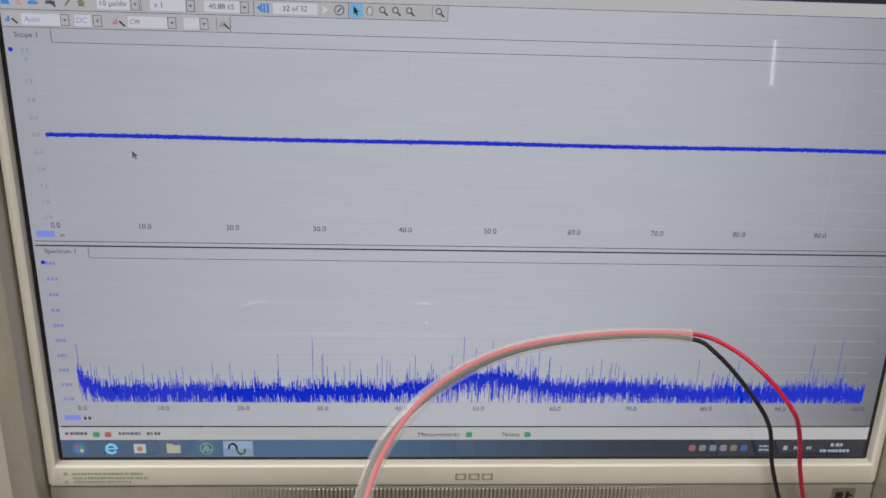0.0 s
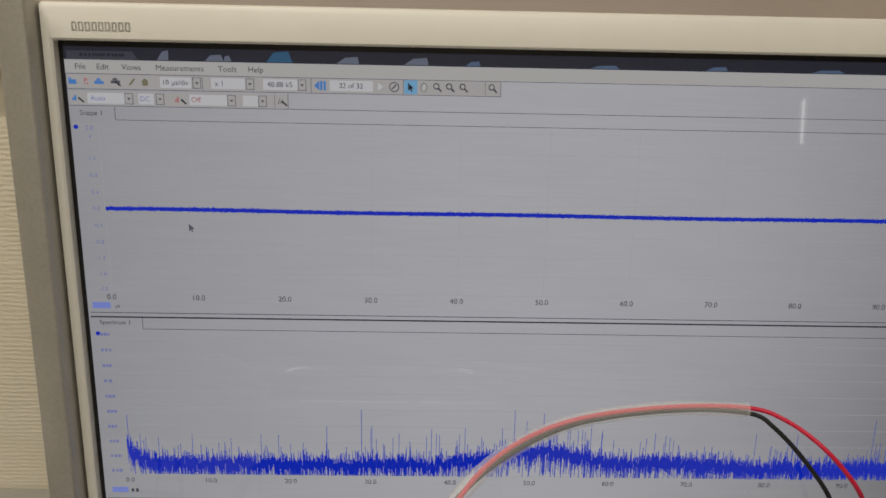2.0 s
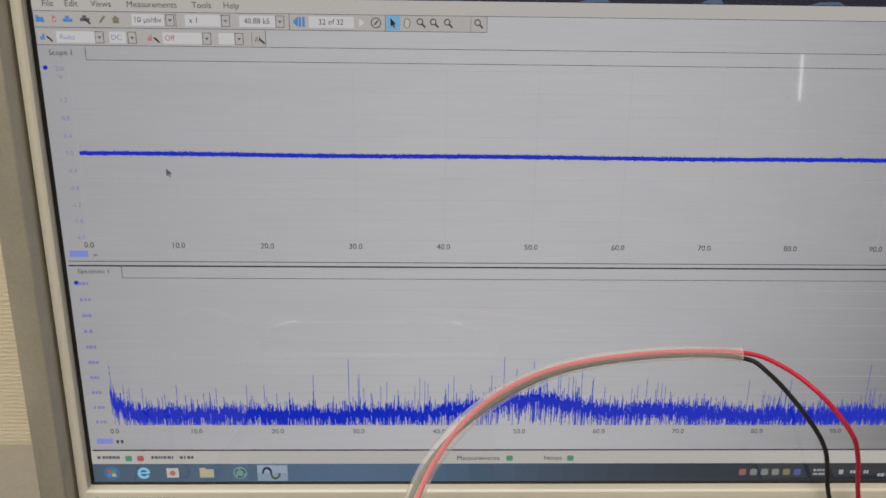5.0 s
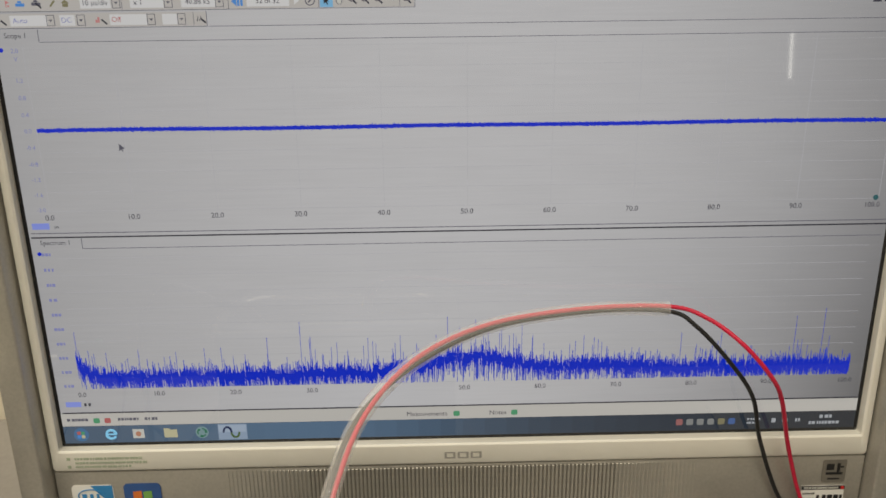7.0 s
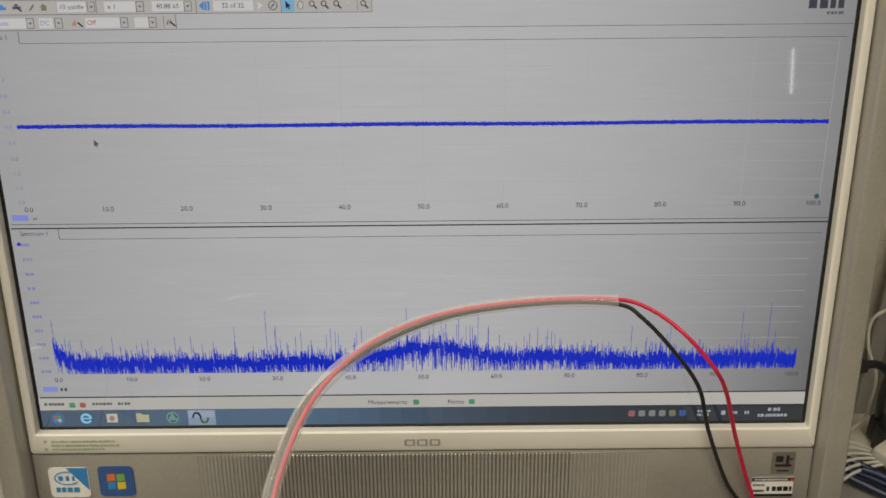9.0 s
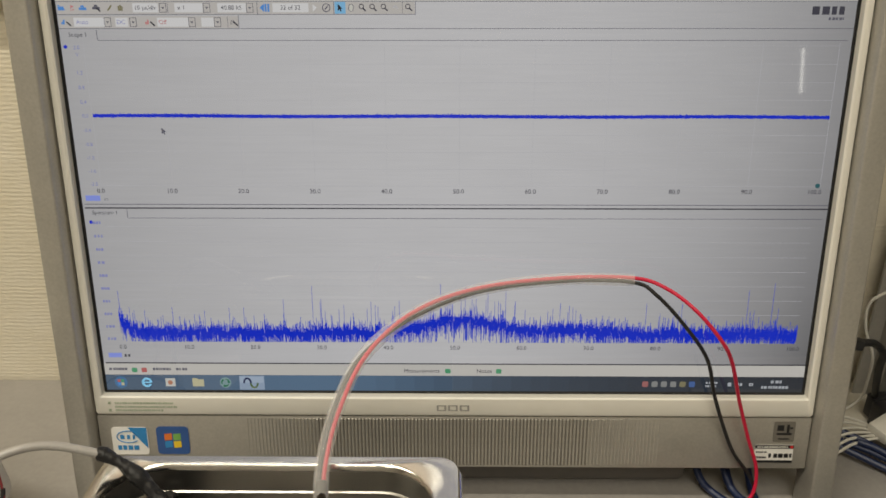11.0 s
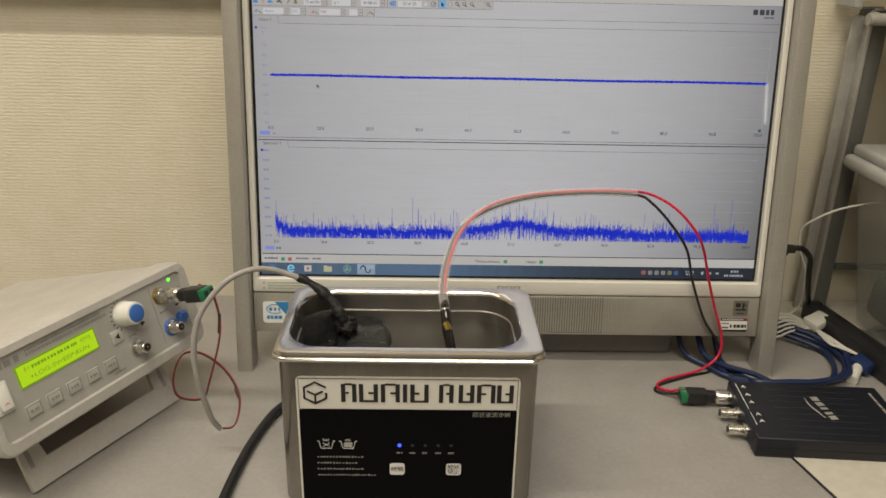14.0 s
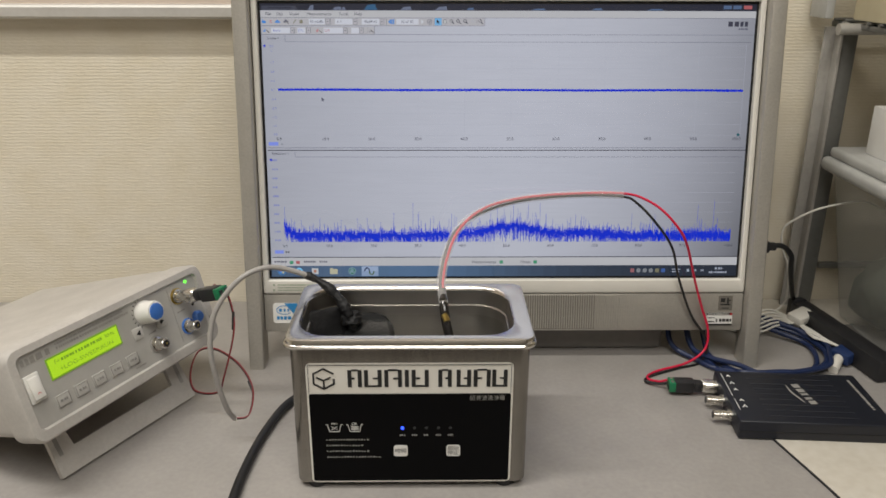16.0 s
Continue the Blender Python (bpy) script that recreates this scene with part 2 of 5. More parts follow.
def sweep(points, radius, seg=10, per=8, smooth=True, wobble=0.0):
    """A round cable along the points; radius may be a function of the way along, 0 to 1."""
    path = spline(points, per) if smooth else [Vector(q) for q in points]
    bm = bmesh.new()
    rings, side = [], None
    for i, c in enumerate(path):
        ahead = (path[min(i + 1, len(path) - 1)] - path[max(i - 1, 0)]).normalized()
        if side is None:
            side = ahead.orthogonal().normalized()
        side = (side - ahead * side.dot(ahead)).normalized()
        up = ahead.cross(side)
        r = radius(i / (len(path) - 1)) if callable(radius) else radius
        rings.append([bm.verts.new(c + (side * math.cos(a) + up * math.sin(a)) * r * (1 + wobble * (random.random() - 0.5)))
                      for a in (2 * math.pi * k / seg for k in range(seg))])
    for a, b in zip(rings, rings[1:]):
        for k in range(seg):
            bm.faces.new((a[k], a[(k + 1) % seg], b[(k + 1) % seg], b[k]))
    bm.faces.new(rings[0][::-1])
    bm.faces.new(rings[-1])
    return bm


def words(text, size, x, y, z=0.0, align="CENTER", wide=1.0):
    """Letters of the built-in font as flat mesh in the local xy plane; size: height of the capitals."""
    data = bpy.data.curves.new("words", "FONT")
    data.body, data.align_x, data.align_y, data.size = text, align, "CENTER", size / 0.7
    data.resolution_u = 3
    ob = bpy.data.objects.new("words", data)
    scene.collection.objects.link(ob)
    bpy.context.view_layer.update()
    me = bpy.data.meshes.new_from_object(ob.evaluated_get(bpy.context.evaluated_depsgraph_get()))
    bpy.data.objects.remove(ob)
    bm = bmesh.new()
    bm.from_mesh(me)
    bpy.data.meshes.remove(me)
    bm.transform(Matrix.Translation((x, y, z)) @ Matrix.Diagonal((wide, 1, 1, 1)))
    return bm


def bars(rows, z=0.0):
    """Unreadable print: small bars from (x0, x1, y, height), broken into word-like runs."""
    out = []
    for x0, x1, y, hgt in rows:
        x = x0
        while x < x1 - hgt * 0.4:
            w = min(x1 - x, hgt * random.uniform(0.5, 1.1))
            out.append(flat(x, x + w, y - hgt / 2, y + hgt / 2, z))
            x += w + hgt * random.choice((0.25, 0.3, 0.35, 0.6))
    return join(*out)


def hollow(x0, x1, y0, y1, w, z=0.0008):
    """A plain square ring of print."""
    return join(flat(x0, x0 + w, y0, y1, z), flat(x1 - w, x1, y0, y1, z), flat(x0 + w, x1 - w, y0, y0 + w * 0.55, z), flat(x0 + w, x1 - w, y1 - w * 0.55, y1, z))


def disc(r, x, y, z=0.0, seg=16, thick=0.0003):
    bm = lathe([(r, 0), (r, thick)], seg)
    bm.transform(Matrix.Translation((x, y, z)))
    return bm


def poly(points, z=0.0, thick=0.0003):
    return loft([(points, z), (points, z + thick)], True, True)


# ---- the room ----
def structure(name, bm, material, label, category):
    ob = part(name, bm, material)
    return tagged(ob, label, category, kind="structure")


WALL_Y = 0.155
structure("wall_north", box(-2.2, 2.2, WALL_Y, WALL_Y + 0.12, -0.72, CEILING), WALLPAPER, "beige embossed wallpaper wall behind the desk", "wall")
structure("wall_west", box(-2.3, -2.2, -2.3, WALL_Y + 0.12, -0.72, CEILING), PAINT_ROOM, "plain beige painted side wall", "wall")
structure("wall_east", box(2.2, 2.3, -2.3, WALL_Y + 0.12, -0.72, CEILING), PAINT_ROOM, "plain beige painted side wall", "wall")
structure("wall_south", box(-2.2, 2.2, -2.3, -2.2, -0.72, CEILING), WALL_BACK, "plain grey wall at the back of the room", "wall")
structure("ceiling", box(-2.3, 2.3, -2.3, WALL_Y + 0.12, CEILING, CEILING + 0.1), PAINT_ROOM, "plain pale ceiling of the office", "ceiling")
structure("floor", box(-2.3, 2.3, -2.3, WALL_Y + 0.12, -0.82, -0.72), CARPET, "dark grey carpet floor under the desk", "floor")

desk = thing("desk", "grey-beige laminate office desk against the wall", "desk")
part("desktop", box(-1.25, 0.95, -0.44, WALL_Y - 0.002, -0.03, 0.0, 0.002), DESK, desk)
for lx in (-1.18, 0.85):
    part("leg", box(lx, lx + 0.05, -0.40, 0.1, -0.72, -0.03, 0.003), RACK_LIGHT, desk)

# cream sheet of board with its dark edge, lying on the desk
sheet = thing("board_sheet", "cream board with a dark cut edge lying flat on the desk", "board")
EDGE = [(0.268, -0.30), (0.2605, -0.2536), (0.2422, -0.1756), (0.236, -0.148)]
part("sheet", poly([(0.56, -0.30)] + [(0.56, -0.148)] + [(x + 0.0012, y) for x, y in EDGE[::-1]], 0.0002, 0.0012), CREAM_BOARD, sheet)
part("edge_strip", sweep([(x, y, 0.001) for x, y in EDGE], 0.0011, 8), BLACK, sheet, "dark edge line")
back_sheet = thing("board_strip", "cream board strip on the desk at the foot of the wall", "board")
part("strip", box(0.30, 0.62, 0.075, WALL_Y - 0.004, 0.0, 0.0015, 0.0005), CREAM_BOARD, back_sheet)

# white board on the wall with its aluminium tray rail
board = thing("whiteboard", "whiteboard with an aluminium tray rail on the wall", "whiteboard")
part("board_face", box(-1.5, 0.262, WALL_Y - 0.012, WALL_Y - 0.001, 0.372, 1.2, 0.001), BOARD_WHITE, board)
rail_profile = [(WALL_Y - 0.001, 0.359), (WALL_Y - 0.020, 0.359), (WALL_Y - 0.023, 0.3615), (WALL_Y - 0.023, 0.3715), (WALL_Y - 0.021, 0.374),
                (WALL_Y - 0.012, 0.375), (WALL_Y - 0.001, 0.375)]
rail = bmesh.new()
ends = [[rail.verts.new((x, y, z)) for y, z in rail_profile] for x in (-1.5, 0.262)]
for i in range(len(rail_profile)):
    j = (i + 1) % len(rail_profile)
    rail.faces.new((ends[0][i], ends[0][j], ends[1][j], ends[1][i]))
rail.faces.new(ends[0][::-1])
rail.faces.new(ends[1])
part("tray_rail", rail, ALU, board, "satin aluminium rail")

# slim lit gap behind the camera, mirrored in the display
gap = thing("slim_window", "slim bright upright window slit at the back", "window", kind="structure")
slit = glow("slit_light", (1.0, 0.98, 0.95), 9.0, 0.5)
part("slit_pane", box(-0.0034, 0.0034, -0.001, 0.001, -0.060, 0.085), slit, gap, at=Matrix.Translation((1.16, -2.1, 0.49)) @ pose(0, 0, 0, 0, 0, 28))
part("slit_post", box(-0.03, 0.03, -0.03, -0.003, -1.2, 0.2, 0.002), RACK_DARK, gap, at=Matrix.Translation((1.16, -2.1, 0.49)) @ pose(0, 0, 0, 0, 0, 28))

# ---- the all-in-one computer ----
LEAN, RISE = 8.537, 0.0974
SCR = pose(0, 0, RISE, 90 - LEAN, 0, 0)
HALF, TALL = 0.2545, 0.2863
pc = thing("desktop_computer", "silver and white all-in-one computer showing blue waveform plots", "computer")

# rear case
part("rear_case", box(-0.262, 0.262, -0.058, 0.304, -0.05, -0.006, 0.008, 3), CASE, pc, at=SCR)
part("rear_stand", box(-0.186, 0.186, 0.014, 0.085, 0.0, 0.060, 0.006), CASE, pc, "dark grey rear stand")


def frame_ring(u0, u1, v0, v1, iu0, iu1, iv0, iv1, back, front, inner_front, r=0.0025):
    """A picture-frame shaped body with a rounded outer edge, its lip falling to the display."""
    def ring(a, b, c, d, rr):
        return rounded(b - a, d - c, rr, 5, (a + b) / 2, (c + d) / 2)
    e = 0.0035
    return loft([(ring(u0, u1, v0, v1, r), back), (ring(u0, u1, v0, v1, r), front - e), (ring(u0 + e * 0.3, u1 - e * 0.3, v0 + e * 0.3, v1 - e * 0.3, r), front - e * 0.35),
                 (ring(u0 + e, u1 - e, v0 + e, v1 - e, r), front), (ring(iu0 - 0.0012, iu1 + 0.0012, iv0 - 0.0012, iv1 + 0.0012, 0.0016), front),
                 (ring(iu0, iu1, iv0, iv1, 0.001), front - 0.001), (ring(iu0, iu1, iv0, iv1, 0.001), back)])


part("bezel", frame_ring(-0.2638, 0.2638, -0.0185, 0.3085, -0.2572, 0.2572, -0.0026, 0.2892, -0.006, 0.0062, 0.002), BEZEL, pc, "warm white bezel", SCR)


def column(u0, u1):
    """Side upright: follows the display's lean, its foot cut level with the desk."""
    bm = bmesh.new()
    sa, ca = math.sin(radians(LEAN)), math.cos(radians(LEAN))
    prof = rounded(u1 - u0, 0.028, 0.0018, 3, (u0 + u1) / 2, 0.003)
    low, high = [], []
    for u, n in prof:
        v = -(RISE + n * sa) / ca
        low.append(bm.verts.new((u, v, n)))
        high.append(bm.verts.new((u, 0.3085, n)))
    k = len(prof)
    for i in range(k):
        bm.faces.new((low[i], low[(i + 1) % k], high[(i + 1) % k], high[i]))
    bm.faces.new(low[::-1])
    bm.faces.new(high)
    return bm


for s in (-1, 1):
    part("side_column", column(*sorted((s * 0.2642, s * 0.2800))), SILVER, pc, "silver upright with foot", SCR)

low_panel = part("speaker_panel", box(-0.2636, 0.2636, -0.0615, -0.0190, -0.03, 0.0040, 0.0012), SILVER, pc, "silver ribbed speaker panel", SCR)
# shade between the ribs put in as a flat darker field
part("grille_groove_shade", box(-0.1000, 0.1000, -0.0590, -0.0205, 0.0036, 0.0042), SILVER_DARK, low_panel, at=SCR)
rib_mesh = mesh_of(box(-0.0008, 0.0008, -0.0190, 0.0190, 0, 0.0014, 0.0004, 1), "rib", SILVER)
for i in range(118):
    u = -0.1521 + 0.0026 * i
    low = min(1.0, max(0.15, (0.158 - abs(u)) / 0.058))
    rib = new("rib", rib_mesh)
    rib.parent = low_panel
    rib.matrix_basis = SCR @ Matrix.Translation((u, -0.0395, 0.0039)) @ Matrix.Diagonal((0.6 + 0.4 * low, 1, low, 1))

# prints and stickers on the front
F = 0.0064
for k in range(3):
    part("maker_mark", hollow(-0.0120 + 0.0084 * k, -0.0050 + 0.0084 * k, -0.0131, -0.0085, 0.0014, F), PRINT_GREY, pc, "grey maker's mark", SCR)
for k in range(9):
    part("model_mark", hollow(-0.2465 + 0.0034 * k, -0.2440 + 0.0034 * k, 0.2944, 0.2986, 0.0006, F), PRINT_SOFT, pc, "grey model mark", SCR)
part("warning_print", join(bars([(-0.2475, -0.205, -0.0078, 0.0014)], F), bars([(-0.2475, -0.202, -0.0108, 0.0014)], F), bars([(-0.2475, -0.212, -0.0136, 0.0014)], F),
     flat(-0.2525, -0.2505, -0.0088, -0.0068, F), flat(-0.2525, -0.2505, -0.0146, -0.0126, F)), PALE_GREEN_INK, pc, "small green printed notice", SCR)
P = 0.0043
s1 = part("processor_sticker", poly(rounded(0.027, 0.023, 0.003, 4, -0.2405, -0.0400), P, 0.0003), PRINT_WHITE, pc, "white and blue sticker", SCR)
part("blue_field", poly([(-0.2415, -0.0288), (-0.2275, -0.0288), (-0.2275, -0.046)], P + 0.0005, 0.0001), STICKER_BLUE, s1, at=SCR)
part("swirl", sweep([(-0.2415 + 0.0085 * math.cos(a), -0.0365 + 0.0048 * math.sin(a), P + 0.0006) for a in [0.35 * k for k in range(17)]], 0.0004, 6, 3), STICKER_BLUE, s1, at=SCR)
part("sticker_print", bars([(-0.2475, -0.2365, -0.0367, 0.0034), (-0.2500, -0.2340, -0.0455, 0.0036)], P + 0.0005), STICKER_BLUE, s1, at=SCR)
s2 = part("system_sticker", poly(rounded(0.024, 0.023, 0.003, 4, -0.2085, -0.0395), P, 0.0003), STICKER_NAVY, pc, "dark blue sticker with four-colour flag", SCR)
for du, dv, ink in ((-0.0033, 0.0031, ORANGE), (0.0033, 0.0031, GREEN_INK), (-0.0033, -0.0031, STICKER_BLUE), (0.0033, -0.0031, YELLOW_INK)):
    part("flag_field", poly([(-0.2085 + du + a, -0.0395 + dv + b + 0.12 * a) for a, b in ((-0.0028, -0.0027), (0.0028, -0.0027), (0.0028, 0.0027), (-0.0028, 0.0027))],
         P + 0.0005, 0.0001), ink, s2, at=SCR)
s3 = part("tuner_mark", poly(rounded(0.0155, 0.0165, 0.001, 3, 0.2440, -0.0300), P, 0.0003), SILVER_DARK, pc, "grey square mark", SCR)
part("mark_print", join(flat(0.2385, 0.2435, -0.0290, -0.0245, P + 0.0005), flat(0.2455, 0.2475, -0.0305, -0.0240, P + 0.0005), flat(0.2385, 0.2495, -0.0325, -0.0308, P + 0.0005),
     flat(0.2478, 0.2500, -0.0275, -0.0262, P + 0.0005), flat(0.2400, 0.2480, -0.0362, -0.0352, P + 0.0005)), PRINT_BLACK, s3, at=SCR)
s4 = part("licence_sticker", flat(0.2240, 0.2525, -0.0555, -0.0410, P, 0.0003), PRINT_WHITE, pc, "white printed sticker with black bands", SCR)
part("sticker_bands", join(flat(0.2240, 0.2525, -0.0438, -0.0410, P + 0.0005), flat(0.2240, 0.2525, -0.0555, -0.0537, P + 0.0005),
     bars([(0.2345, 0.2515, -0.0497, 0.0034), (0.2250, 0.2335, -0.0512, 0.0016), (0.2250, 0.2330, -0.0468, 0.0012)], P + 0.0005)), PRINT_BLACK, s4, at=SCR)
part("sticker_letters", join(bars([(0.2255, 0.2480, -0.0424, 0.0014)], P + 0.0008)), PRINT_PALE, s4, at=SCR)
part("sticker_dot", disc(0.0012, 0.2508, -0.0424, P + 0.0008), RED_INK, s4, at=SCR)

# ---- the display ----
GLASS = glow("display_border", (0.0, 0.0, 0.0), 0.0, 0.04)
display = part("display", flat(-0.2572, 0.2572, -0.0026, 0.2892, -0.0012, 0.0008), GLASS, pc, "glossy lit display", SCR)
PAPER = lit("plot_paper", 168, 168, 175)


def view_falloff(m):
    """Viewing-angle and lens dimming painted in: weaker towards the sides and one lower corner, faint mottling and fine
    level lines.
    """
    nt = m.node_tree
    b = nt.nodes["Principled BSDF"]
    tc, sep = nt.nodes.new("ShaderNodeTexCoord"), nt.nodes.new("ShaderNodeSeparateXYZ")
    nt.links.new(tc.outputs["Object"], sep.inputs[0])

    def math_node(op, x, y):
        n = nt.nodes.new("ShaderNodeMath")
        n.operation = op
        for i, val in enumerate((x, y)):
            if isinstance(val, (int, float)):
                n.inputs[i].default_value = val
            else:
                nt.links.new(val, n.inputs[i])
        return n.outputs[0]
    # off-axis dimming put into the emission by position on the panel
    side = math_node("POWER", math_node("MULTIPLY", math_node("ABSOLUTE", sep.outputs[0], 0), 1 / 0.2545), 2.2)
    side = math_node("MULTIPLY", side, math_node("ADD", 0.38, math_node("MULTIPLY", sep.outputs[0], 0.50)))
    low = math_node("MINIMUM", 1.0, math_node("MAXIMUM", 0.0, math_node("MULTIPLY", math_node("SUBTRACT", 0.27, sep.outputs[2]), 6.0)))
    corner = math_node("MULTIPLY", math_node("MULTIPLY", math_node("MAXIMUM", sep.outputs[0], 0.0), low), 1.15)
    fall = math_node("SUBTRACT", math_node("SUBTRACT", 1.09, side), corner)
    grain, cloud = nt.nodes.new("ShaderNodeTexNoise"), nt.nodes.new("ShaderNodeTexNoise")
    mp = nt.nodes.new("ShaderNodeMapping")
    mp.inputs["Scale"].default_value = (25, 900, 900)
    nt.links.new(tc.outputs["Object"], mp.inputs[0])
    nt.links.new(mp.outputs[0], grain.inputs["Vector"])
    grain.inputs["Scale"].default_value, cloud.inputs["Scale"].default_value = 1.0, 9.0
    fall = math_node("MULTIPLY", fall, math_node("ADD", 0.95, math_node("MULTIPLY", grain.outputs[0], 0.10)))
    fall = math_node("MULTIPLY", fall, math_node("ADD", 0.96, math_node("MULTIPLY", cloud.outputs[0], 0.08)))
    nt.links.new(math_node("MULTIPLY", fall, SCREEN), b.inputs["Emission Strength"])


view_falloff(PAPER)
PAPER_UI = lit("window_grey", 172, 170, 170)
TOOL = lit("toolbar_grey", 166, 163, 164)
FIELD = lit("toolbar_field", 188, 188, 194)
LINE = lit("window_line", 80, 80, 94)
DIVIDER = lit("window_divider", 40, 40, 50)
GRID = lit("grid_line", 159, 159, 168)
TRACE = lit("trace_blue", 2, 36, 184)
TRACE_SOFT = lit("trace_pale_blue", 44, 64, 182)
TEXT_DARK = lit("text_dark", 56, 56, 68)
TEXT_BLUE = lit("text_pale_blue", 118, 122, 172)
TITLE = lit("title_bar", 34, 36, 48)
TITLE_PALE = lit("title_pale", 74, 92, 120)
BLUE_BOX = lit("value_box", 118, 132, 206)
ICON_GREEN = lit("icon_green", 66, 134, 100)
ICON_RED = lit("icon_red", 158, 84, 86)
ICON_BLUE = lit("icon_blue", 66, 122, 190)
ICON_ROSE = lit("icon_rose", 172, 112, 116)
ICON_OLIVE = lit("icon_olive", 112, 108, 84)
ICON_PALE = lit("icon_pale", 176, 176, 174)
ICON_SAND = lit("icon_sand", 168, 164, 138)


def shown(name, bm, material, label=""):
    return part(name, bm, material, display, label, SCR)


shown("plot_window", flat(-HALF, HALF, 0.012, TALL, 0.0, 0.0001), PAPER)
shown("title_bar", flat(-HALF, HALF, 0.2797, TALL, 0.0003, 0.0001), TITLE)
GLIMMER, GLIMMER_TEAL = lit("title_glimmer", 96, 102, 120), lit("title_teal", 44, 84, 116)
shown("title_tab", poly([(-0.2530, 0.2799), (-0.2160, 0.2799), (-0.2185, 0.2842), (-0.2530, 0.2842)], 0.0006, 0.0001), lit("title_tab", 58, 60, 72))
shown("title_word", bars([(-0.2460, -0.2230, 0.2822, 0.0016)], 0.0009), TITLE)
for u, w, d, lean, m in ((-0.2030, 0.006, 0.0050, 0.004, GLIMMER), (-0.1760, 0.010, 0.0034, 0.002, GLIMMER), (-0.1690, 0.004, 0.0030, -0.001, GLIMMER), (-0.1420, 0.014, 0.0058, 0.003, GLIMMER_TEAL), (-0.1060, 0.012, 0.0036, 0.005, GLIMMER),
                         (-0.0700, 0.013, 0.0038, 0.006, GLIMMER), (-0.0400, 0.008, 0.0026, 0.003, TITLE_PALE), (0.0300, 0.016, 0.0018, 0.004, TITLE_PALE), (0.0900, 0.012, 0.0022, 0.004, TITLE_PALE), (0.1500, 0.018, 0.0016, 0.003, TITLE_PALE)):
    shown("title_glimmer", poly([(u - w / 2, 0.2801), (u + w / 2, 0.2801), (u + w * 0.25 + lean * 0.4, 0.2801 + d), (u - w * 0.30 + lean * 0.4, 0.2801 + d * 0.85)], 0.0008, 0.0001), m)
for u, m in ((0.2245, TITLE_PALE), (0.2345, TITLE_PALE), (0.2455, ICON_RED)):
    shown("window_button", flat(u - 0.0042, u + 0.0042, 0.2815, 0.2852, 0.0006, 0.0001), m)
shown("menu_bar", flat(-HALF, HALF, 0.2727, 0.2794, 0.0003, 0.0001), PAPER_UI)
R1, R2 = 0.2686, 0.2598
for text, u in (("File", -0.2464), ("Edit", -0.2347), ("Views", -0.2198), ("Measurements", -0.1945), ("Tools", -0.1695), ("Help", -0.1546)):
    shown("menu_word", words(text, 0.0030, u, 0.2760, 0.0006), TEXT_DARK)
shown("toolbar", flat(-HALF + 0.001, -0.0252, 0.2648, 0.2722, 0.0003, 0.0001), TOOL)
shown("toolbar", flat(-HALF + 0.001, -0.1383, 0.2562, 0.2635, 0.0003, 0.0001), TOOL)
for u0, u1, v0, v1 in ((-HALF, HALF, 0.2723, 0.2726), (-HALF, -0.0247, 0.2644, 0.2647), (-0.0250, -0.0247, 0.2647, 0.2723), (-HALF, -0.1379, 0.2557, 0.2560), (-0.1382, -0.1379, 0.2560, 0.2640), (-0.1258, -0.1255, 0.2647, 0.2723),
                       (-0.0770, -0.0767, 0.2647, 0.2723), (-0.1452, -0.1450, 0.2568, 0.2632), (-0.1830, -0.1828, 0.2650, 0.2720), (-0.0332, -0.0330, 0.2652, 0.2720)):
    shown("toolbar_edge", flat(u0, u1, v0, v1, 0.0006), LINE)
for u0, u1, v in ((-0.2052, -0.1889, R1), (-0.1784, -0.1605, R1), (-0.1510, -0.1328, R1), (-0.1158, -0.0929, R1), (-0.2440, -0.2240, R2), (-0.2172, -0.2091, R2), (-0.1903, -0.1704, R2), (-0.1620, -0.1540, R2)):
    shown("field", flat(u0, u1, v - 0.0028, v + 0.0028, 0.0006, 0.0001), FIELD)
for u, v in ((-0.1859, R1), (-0.1579, R1), (-0.1304, R1), (-0.2222, R2), (-0.2058, R2), (-0.1680, R2), (-0.1516, R2)):
    shown("spin_button", join(flat(u - 0.0022, u + 0.0022, v + 0.0026, v + 0.0029, 0.0006), flat(u - 0.0022, u + 0.0022, v - 0.0029, v - 0.0026, 0.0006),
          flat(u - 0.0022, u - 0.0019, v - 0.0026, v + 0.0026, 0.0006), flat(u + 0.0019, u + 0.0022, v - 0.0026, v + 0.0026, 0.0006),
          poly([(u - 0.001, v + 0.0005), (u, v - 0.0008), (u + 0.001, v + 0.0005)], 0.0006, 0.0001)), LINE)
for text, u, v, m in (("10 \u00b5s/div", -0.1972, R1, TEXT_DARK), ("x 1", -0.1740, R1, TEXT_DARK), ("40.88 kS", -0.1421, R1, TEXT_DARK), ("32 of 32", -0.1045, R1, TEXT_DARK),
                      ("Auto", -0.2385, R2, TEXT_BLUE), ("DC", -0.2136, R2, TEXT_BLUE), ("Off", -0.1868, R2, ICON_RED), ("Scope 1", -0.2425, 0.2520, TEXT_DARK),
                      ("Spectrum 1", -0.2395, 0.1342, TEXT_DARK)):
    shown("toolbar_word", words(text, 0.0027, u, v, 0.0009), m)
def icon(shape, u, v, m):
    """A little toolbar picture of one colour, drawn from simple outlines."""
    shown("tool_icon", join(*(poly([(u + a * 0.001, v + b * 0.001) for a, b in outline], 0.0009 + 0.0001 * k, 0.0001) for k, outline in enumerate(shape))), m)


